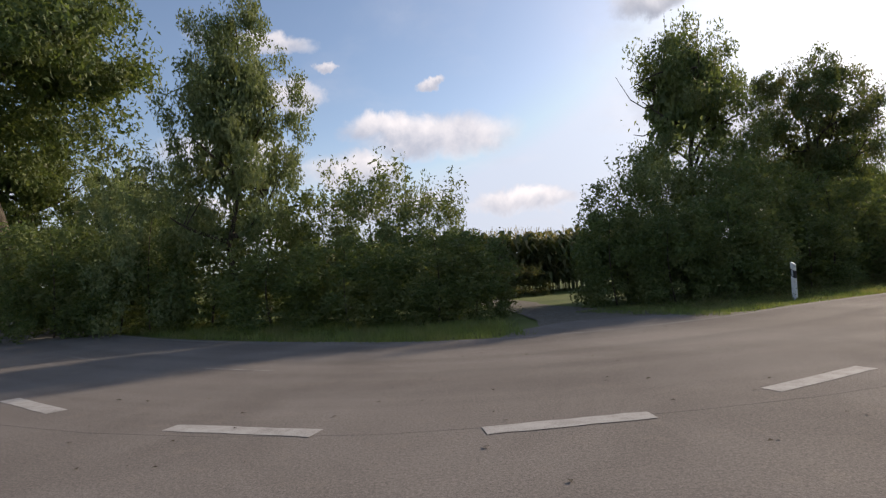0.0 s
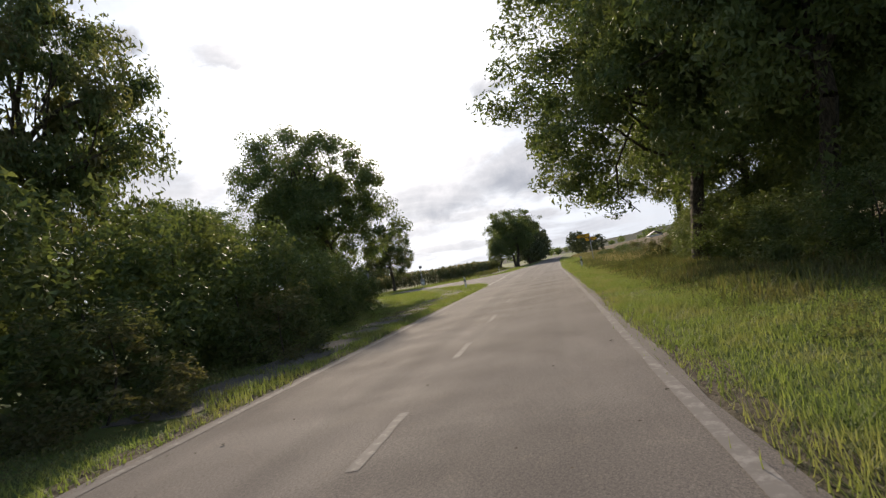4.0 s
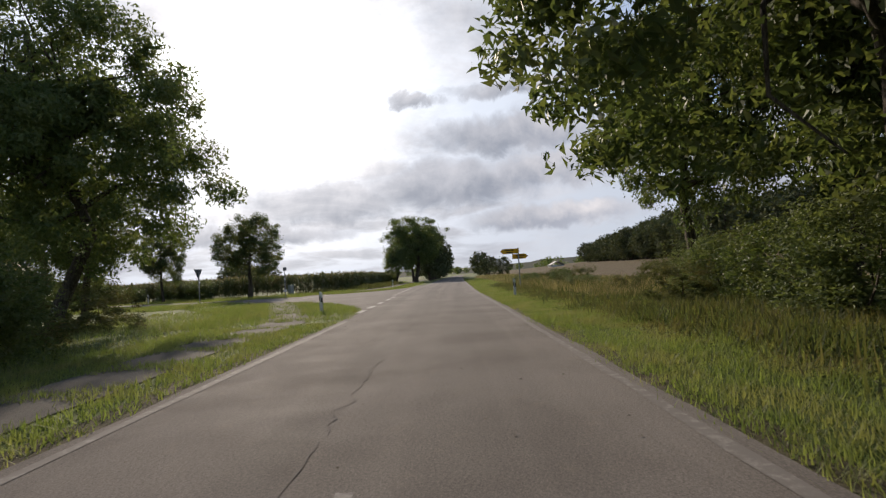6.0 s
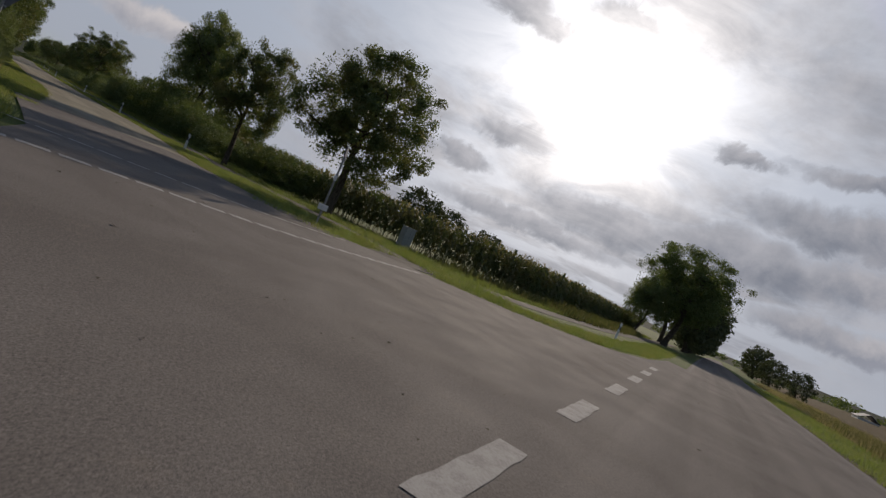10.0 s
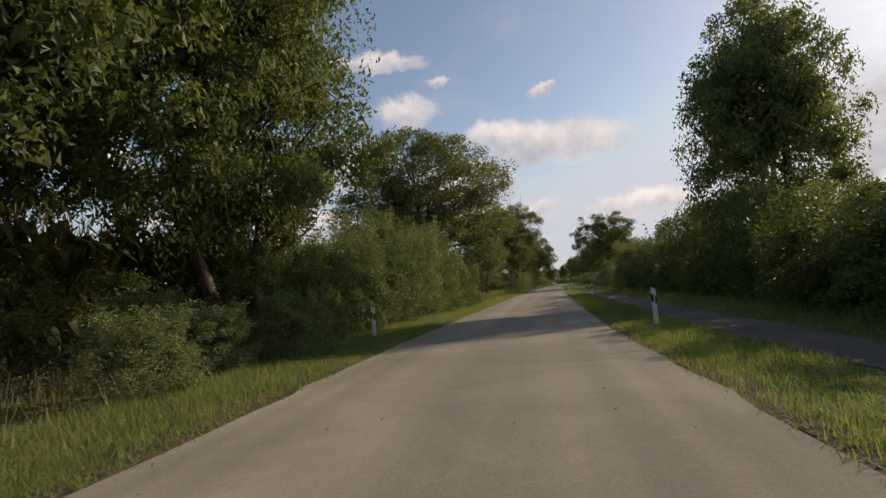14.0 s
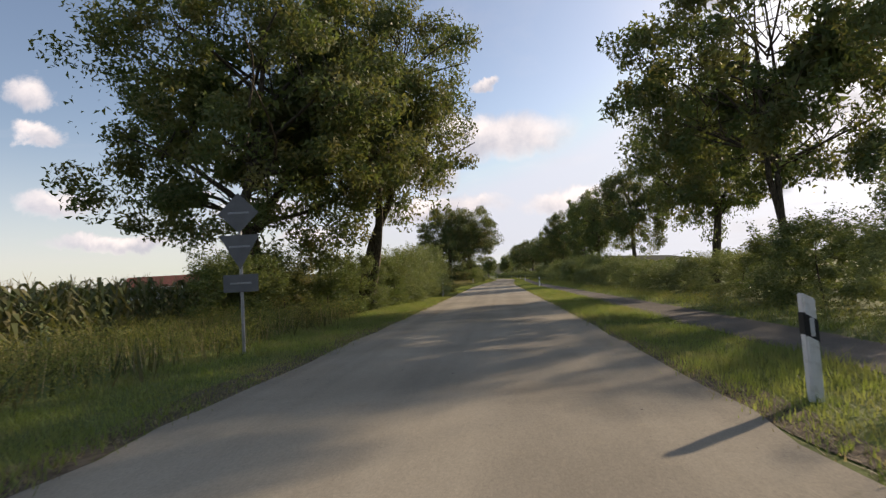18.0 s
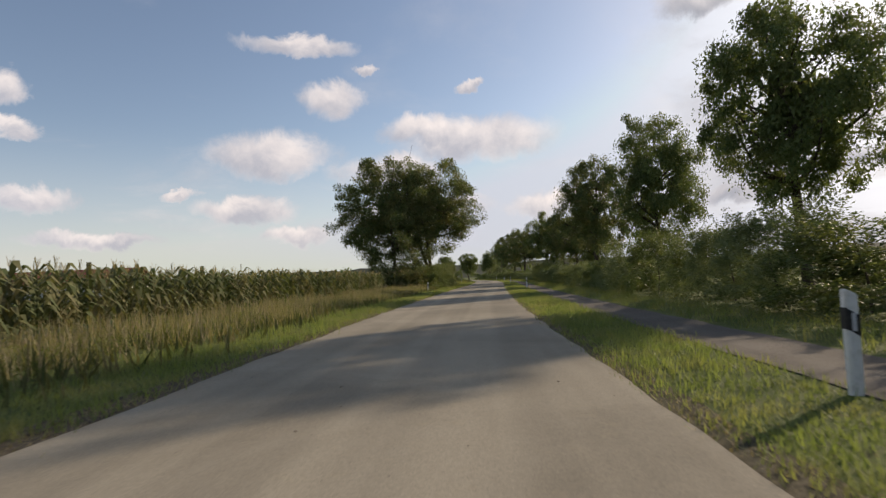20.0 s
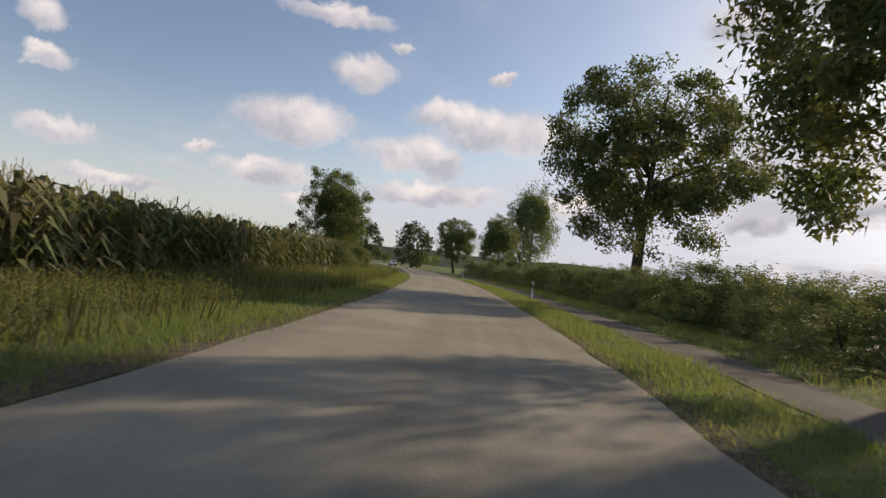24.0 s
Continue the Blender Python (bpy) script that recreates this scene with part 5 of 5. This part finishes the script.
def herbage(points, base, vary, mat, label, leaves=26, size=0.036):
    """Low leafy herbs: loose stems of small leaves, taller where the growth is lush."""
    h = np.maximum(0.12, base + vary * lush(points))
    h = np.repeat(h * rng.uniform(0.6, 1.15, len(points)), leaves)
    n = len(h)
    c = np.repeat(points, leaves, axis=0)
    up = rng.random(n) ** 0.75
    c = c + np.stack([rng.normal(0, 0.13, n), rng.normal(0, 0.13, n), h * up], 1)
    v, f = leaf_quads(c, np.full(n, size), np.tile((0, 0, 0.8), (n, 1)), 0.8, 0.7)
    tagged(new("herbs", mesh_of("herbs", v, f, [mat])), label, "weeds", kind="stuff")


herbage(scatter(lane(122, 172), -10.4, -4.9, 20), 0.72, 0.4, HERB, "tall yellow-green herbs before the maize")
herbage(scatter(lane(200, 262), -10.0, -5.0, 7), 0.6, 0.35, HERB, "yellow-green herbs before the maize")
herbage(scatter(lane(282, 400), -8.3, -4.5, 16), 0.58, 0.3, HERB, "yellow-green herbs on the maize bank")
herbage(scatter(lane(60, 98), -10.5, -5.2, 12), 0.55, 0.4, WEED, "rough weeds below lane trees")
herbage(scatter(lane(80, 400), 6.3, 8.4, 7), 0.32, 0.25, HERB, "low herbs below the hedge beyond the path")
herbage(scatter(cut(CENTRE_A, 10.5, 75), 4.0, 7.4, 9), 0.2, 0.17, WEED, "brown-green herbs among the verge grass", 22, 0.035)
herbage(scatter(cut(CENTRE_A, 46, 130), 6.4, 13.5, 7), 0.5, 0.35, WEED, "brown-green herbs at the field edge", 26, 0.045)
herbage(clear_of(scatter(cut(CENTRE_A, 8.5, 34), -5.8, -3.5, 14), PATH_A, 0.95), 0.3, 0.2, WEED, "olive weeds and grass at the hedge foot", 24, 0.03)
# tall dry growth
verge(scatter(cut(CENTRE_A, 46, 160), 6.0, 14.0, 8), 0.5, 0.35, DRY_GRASS, "tall dry brown grass at the field edge", count=5, width=0.012, lean=0.3, spread=0.28)
verge(scatter(cut(CENTRE_A, 50, 110), 6.0, 13.0, 2.0), 0.5, 0.3, WEED, "green weeds at the field edge", count=5, width=0.03, lean=0.5, spread=0.28)
verge(scatter(lane(66, 96), -10.5, -5.2, 4), 0.5, 0.35, DRY_GRASS, "tall dry grass below lane trees", count=5, width=0.012, lean=0.3, spread=0.28)
verge(scatter(lane(122, 172), -10.4, -5.0, 2.5), 0.5, 0.35, WEED, "tall yellow-green weeds before the maize", count=6, width=0.025, lean=0.4, spread=0.28)
verge(scatter(lane(122, 172), -10.2, -5.2, 1.6), 0.6, 0.3, DRY_GRASS, "tall dry stalks before the maize", count=5, width=0.01, lean=0.25, spread=0.28)
verge(scatter(lane(200, 262), -10.4, -5.4, 5), 0.75, 0.35, DRY_GRASS, "tall pinkish dry grass before the maize", count=6, width=0.011, lean=0.25, spread=0.28)
verge(scatter(lane(200, 262), -8.4, -4.4, 4), 0.4, 0.3, WEED, "weeds on the lane verge", count=5, width=0.03, lean=0.5, spread=0.28)
verge(scatter(lane(284, 312), -8.2, -5.6, 2.5), 0.6, 0.3, DRY_GRASS, "tall dry grass before the maize", count=6, width=0.011, lean=0.3, spread=0.28)
verge(scatter(lane(312, 400), -8.2, -4.2, 5), 0.6, 0.35, WEED, "weeds and grass on the maize bank", count=5, width=0.02, lean=0.45, spread=0.28)
verge(scatter(spline([(79, 52.4), (92, 53.2), (122, 64.5)], 0.5), -2.4, 1.4, 7), 0.55, 0.3, WEED, "weeds before the maize", count=5, width=0.03, lean=0.5, spread=0.28)


# ---- guide posts, signs and other things ----
def guide_post(x, y, face, z=-0.03, label="white plastic guide post with a slanting black band"):
    """A roadside guide post: white body, slanted cap, black band, reflector."""
    if not POST:
        root = empty("guide_post")
        bm = prism([(-0.06, -0.35), (0.06, -0.35), (0.06, 0.93), (-0.06, 0.99)], -0.045, 0.045)
        bmesh.ops.bevel(bm, geom=[e for e in bm.edges], offset=0.014, segments=2, affect="EDGES")
        part("body", bm, POST_WHITE, root)
        bm = prism([(-0.064, 0.60), (0.064, 0.52), (0.064, 0.74), (-0.064, 0.82)], -0.049, 0.049)
        bmesh.ops.bevel(bm, geom=[e for e in bm.edges], offset=0.01, segments=2, affect="EDGES")
        band = part("band", bm, POST_BLACK, root, "slanting black band")
        part("reflector", box(bmesh.new(), -0.02, 0.02, -0.056, -0.047, 0.59, 0.76, 0.004), REFLECTOR, band, "pale rectangular reflector")
        POST.append(tagged(root, label, "guide post", "guide posts"))
        root.matrix_basis = pose(x, y, z, random.uniform(-1.2, 1.2), random.uniform(-1.2, 1.2), face)
        return root
    return copy_thing(POST[0], pose(x, y, z, random.uniform(-1.2, 1.2), random.uniform(-1.2, 1.2), face))


POST = []
for x, y, face in [(10.1, 14.8, -70), (12.4, 7.22, -70), (46.9, 30.0, -70), (54.4, 23.9, -70), (88.7, 48.0, -70), (69.3, 66.0, 0), (58.6, 68.6, 0)]:
    guide_post(x, y, face, 0.03 if y < 15 else -0.14 if y < 31 else -0.03)
for x, y, face in [(74.45, 91.2, 8), (66.1, 93.4, 8), (75.45, 120.8, 5), (66.42, 119.9, 5), (75.3, 155.2, 4), (80.8, 253.2, 2), (71.15, 255.4, 2), (83.03, 296.2, 0), (74.5, 307.3, 0), (84.9, 334.9, 0), (72.2, 367.0, 0), (78.2, 205, 0), (69.6, 190.5, 3),
                   (84.95, 365, 4), (74.0, 398, 6), (80.6, 404, 10), (70.2, 413, 10), (74.6, 442, 12)]:
    guide_post(x + SHIFT_X, y + SHIFT_Y, face)


def arrow_plate(w, h, point):
    """A direction sign's outline: a rectangle with one pointed end."""
    s = -1 if point == "left" else 1
    return [(s * w / 2, 0.0), (s * (w / 2 - h * 0.55), h / 2), (-s * w / 2, h / 2), (-s * w / 2, -h / 2), (s * (w / 2 - h * 0.55), -h / 2)]


def direction_sign(x, y, turn):
    root = empty("direction_sign", x, y, -0.03, turn)
    part("pole", rod(bmesh.new(), 0, 0, -0.1, 2.82, 0.04), STEEL, root, "galvanised round pole")
    for name, cx, cz, w, h, way, yy in (("upper_plate", -0.62, 2.60, 1.3, 0.35, "left", -0.075), ("lower_plate", 0.12, 2.22, 1.1, 0.35, "right", 0.06)):
        outline = [(cx + a, cz + b) for a, b in arrow_plate(w, h, way)]
        board = part(name, prism(outline, yy, yy + 0.02), SIGN_BLACK, root, "yellow arrow board with a black rim")
        inner = [(cx + a * 0.965, cz + b * 0.86) for a, b in arrow_plate(w, h, way)]
        part("face", prism(inner, yy - 0.004, yy + 0.024), SIGN_YELLOW, board, "yellow board face")
        for r, (l, dz) in enumerate(((0.62, 0.06), (0.42, -0.08))):
            part("lettering", box(bmesh.new(), cx - l / 2, cx + l / 2, yy - 0.008, yy + 0.001, cz + dz - 0.03, cz + dz + 0.03), SIGN_BLACK, board, "dark unreadable lettering")
    part("clamp", box(bmesh.new(), -0.06, 0.06, -0.06, 0.06, 2.57, 2.63, 0.01), STEEL, root)
    part("clamp", box(bmesh.new(), -0.06, 0.06, -0.06, 0.06, 2.17, 2.23, 0.01), STEEL, root)
    return tagged(root, "yellow arrow direction signs on a steel pole in tall grass", "road sign")


direction_sign(65.9, 26.45, -70)


def give_way_sign(x, y, turn):
    root = empty("give_way_sign", x, y, -0.03, turn)
    part("pole", rod(bmesh.new(), 0, 0, -0.1, 2.75, 0.035), STEEL, root)
    bm = prism([(-0.45, 2.72), (0.45, 2.72), (0, 1.94)], 0.04, 0.055)
    plate_ob = part("plate", bm, SIGN_BACK, root, "grey back of a triangular plate")
    part("rim", prism([(-0.47, 2.74), (0.47, 2.74), (0.43, 2.70), (-0.43, 2.70)], 0.036, 0.06), SIGN_BACK, plate_ob)
    part("bracket", box(bmesh.new(), -0.2, 0.2, 0.02, 0.042, 2.5, 2.54, 0.004), STEEL, root)
    part("bracket", box(bmesh.new(), -0.1, 0.1, 0.02, 0.042, 2.12, 2.16, 0.004), STEEL, root)
    part("plaque", box(bmesh.new(), -0.07, 0.07, -0.05, -0.036, 1.7, 1.8, 0.003), SIGN_WHITE, root, "small white plaque")
    return tagged(root, "give way sign seen from behind on a steel pole", "road sign")


give_way_sign(59.8, 49.5, 8)


def priority_sign(x, y, turn):
    """Backs of a diamond, a triangle and a plate on one pole."""
    root = empty("priority_sign", x, y, -0.03, turn)
    part("pole", rod(bmesh.new(), 0, 0, -0.1, 3.25, 0.035), STEEL, root)
    part("diamond", prism([(0, 3.32), (0.42, 2.9), (0, 2.48), (-0.42, 2.9)], -0.055, -0.04), SIGN_BACK, root, "grey back of a diamond plate")
    part("triangle", prism([(-0.42, 2.44), (0.42, 2.44), (0, 1.72)], -0.055, -0.04), SIGN_BACK, root, "grey back of a triangular plate")
    bm = prism([(-0.36, 1.26), (0.36, 1.26), (0.36, 1.62), (-0.36, 1.62)], -0.055, -0.04)
    part("plate", bm, SIGN_BACK, root, "grey back of a rectangular plate")
    for z in (2.9, 2.2, 1.44):
        part("bracket", box(bmesh.new(), -0.22, 0.22, -0.062, -0.036, z - 0.02, z + 0.02, 0.004), STEEL, root)
    return tagged(root, "grey backs of three road signs on one pole", "road sign")


priority_sign(67.4 + SHIFT_X, 161.1 + SHIFT_Y, 4)


def side_sign(x, y, turn):
    root = empty("sign_post", x, y, -0.03, turn)
    part("pole", rod(bmesh.new(), 0, 0, -0.1, 2.7, 0.035), STEEL, root)
    part("board", box(bmesh.new(), -0.02, 0.02, -0.55, 0.35, 2.45, 2.75, 0.005), SIGN_BACK, root, "board seen edge on")
    part("plaque", box(bmesh.new(), -0.16, 0.16, -0.06, -0.04, 0.55, 0.75, 0.005), SIGN_WHITE, root, "small white plaque")
    part("plaque", box(bmesh.new(), -0.05, 0.05, -0.06, -0.04, 1.6, 1.78, 0.005), SIGN_WHITE, root, "small white plaque")
    return tagged(root, "sign post with a small white plaque beside the lane", "road sign")


side_sign(68.95, 48.75, -34)


def cabinet(x, y, turn):
    root = empty("utility_cabinet", x, y, -0.03, turn)
    part("plinth", box(bmesh.new(), -0.42, 0.42, -0.17, 0.17, -0.05, 0.16, 0.01), CABINET, root)
    part("body", box(bmesh.new(), -0.4, 0.4, -0.16, 0.16, 0.16, 1.08, 0.02), CABINET, root)
    part("roof", box(bmesh.new(), -0.43, 0.43, -0.19, 0.19, 1.08, 1.13, 0.015), CABINET, root)
    for s in (-1, 1):
        door = part("door", box(bmesh.new(), min(s * 0.02, s * 0.37), max(s * 0.02, s * 0.37), -0.172, -0.158, 0.22, 1.03, 0.006), CABINET, root)
        part("handle", box(bmesh.new(), s * 0.05 - 0.012, s * 0.05 + 0.012, -0.186, -0.17, 0.58, 0.7, 0.004), STEEL, door)
    return tagged(root, "grey plastic utility cabinet before maize", "cabinet")


cabinet(77.1, 54.3, 15)


def barn(x, y, turn, l, w, h, roof, label, wall=PLASTER):
    root = empty("barn", x, y, -0.05, turn)
    part("wall", box(bmesh.new(), -l / 2, l / 2, -w / 2, w / 2, 0, h, 0.02), wall, root)
    bm = prism([(-w / 2 - 0.4, h - 0.1), (0, h + w * 0.28), (w / 2 + 0.4, h - 0.1), (w / 2 + 0.4, h + 0.1), (0, h + w * 0.28 + 0.22), (-w / 2 - 0.4, h + 0.1)], -l / 2 - 0.5, l / 2 + 0.5)
    bmesh.ops.rotate(bm, verts=bm.verts, cent=(0, 0, 0), matrix=Matrix.Rotation(radians(90), 3, "Z"))
    part("roof", bm, roof, root)
    for k in range(4):
        cx = -l / 2 + l * (k + 0.5) / 4
        part("door" if k == 1 else "window", box(bmesh.new(), cx - 1.2, cx + 1.2, -w / 2 - 0.06, -w / 2 + 0.02, 0 if k == 1 else 1.2, 2.6, 0.02), SIGN_BLACK, root)
    return tagged(root, label, "barn")


barn(-32, 332, 5, 42, 12, 4.2, ROOF_TILE, "long low farm barn with a red tiled roof")
barn(300, 66, 20, 9, 6, 2.6, SIGN_BACK, "pale farm building far beyond the field")


def car(x, y, turn):
    """A small estate car."""
    root = empty("car", x, y, 0.0, turn)
    side = [(-2.05, 0.35), (2.05, 0.35), (2.12, 0.62), (2.0, 0.86), (1.1, 0.98), (0.45, 1.42), (-1.6, 1.46), (-2.05, 0.98), (-2.12, 0.6)]
    bm = prism(side, -0.86, 0.86)
    bmesh.ops.bevel(bm, geom=[e for e in bm.edges], offset=0.07, segments=2, affect="EDGES")
    body = part("body", bm, CAR_PAINT, root)
    part("windscreen", prism([(0.52, 1.33), (1.02, 1.0), (1.06, 1.02), (0.56, 1.36)], -0.72, 0.72), CAR_GLASS, root)
    for s in (-1, 1):
        part("side_window", prism([(-1.6, 1.02), (0.9, 1.02), (0.38, 1.36), (-1.5, 1.38)], s * 0.875 - 0.008, s * 0.875 + 0.008), CAR_GLASS, root)
        part("headlight", box(bmesh.new(), 2.03, 2.12, s * 0.62 - 0.16, s * 0.62 + 0.16, 0.62, 0.76, 0.02), LAMP_GLASS, root, "clear headlight")
        for cx in (-1.3, 1.3):
            bm = bmesh.new()
            bmesh.ops.create_cone(bm, cap_ends=True, segments=20, radius1=0.32, radius2=0.32, depth=0.2, matrix=Matrix.Translation((cx, s * 0.78, 0.32)) @ Matrix.Rotation(radians(90), 4, "X"))
            wheel = part("wheel", bm, RUBBER, root)
            bm = bmesh.new()
            bmesh.ops.create_cone(bm, cap_ends=True, segments=16, radius1=0.2, radius2=0.17, depth=0.22, matrix=Matrix.Translation((cx, s * 0.785, 0.32)) @ Matrix.Rotation(radians(90), 4, "X"))
            part("rim", bm, STEEL, wheel)
    part("bumper", box(bmesh.new(), 2.0, 2.16, -0.8, 0.8, 0.36, 0.56, 0.04), POST_BLACK, root)
    return tagged(root, "white estate car on the lane bend", "car")


car(60.9 + SHIFT_X, 482 + SHIFT_Y, -75)


# ---- fallen leaves and grit on the tarmac ----
grit = np.vstack([scatter(lane(46, 250), -2.6, 2.6, 0.55, 0.004), scatter(cut(CENTRE_A, 0, 80), -2.4, 2.4, 0.8, 0.008), np.stack([rng.uniform(58, 68, 160), rng.uniform(34, 50, 160), np.full(160, 0.006)], 1), np.stack([rng.uniform(-4, 4, 120), rng.uniform(-2, 9, 120), np.full(120, 0.008)], 1)])
gv, gf = leaf_quads(grit, rng.uniform(0.02, 0.055, len(grit)), np.array([0, 0, 1.0]), 0.12, 0.8)
gv[:, 2] = np.maximum(gv[:, 2], 0.003)
tagged(new("fallen_leaves", mesh_of("fallen_leaves", gv, gf, [LITTER])), "dark fallen leaves and grit on the asphalt", "leaves", kind="stuff")
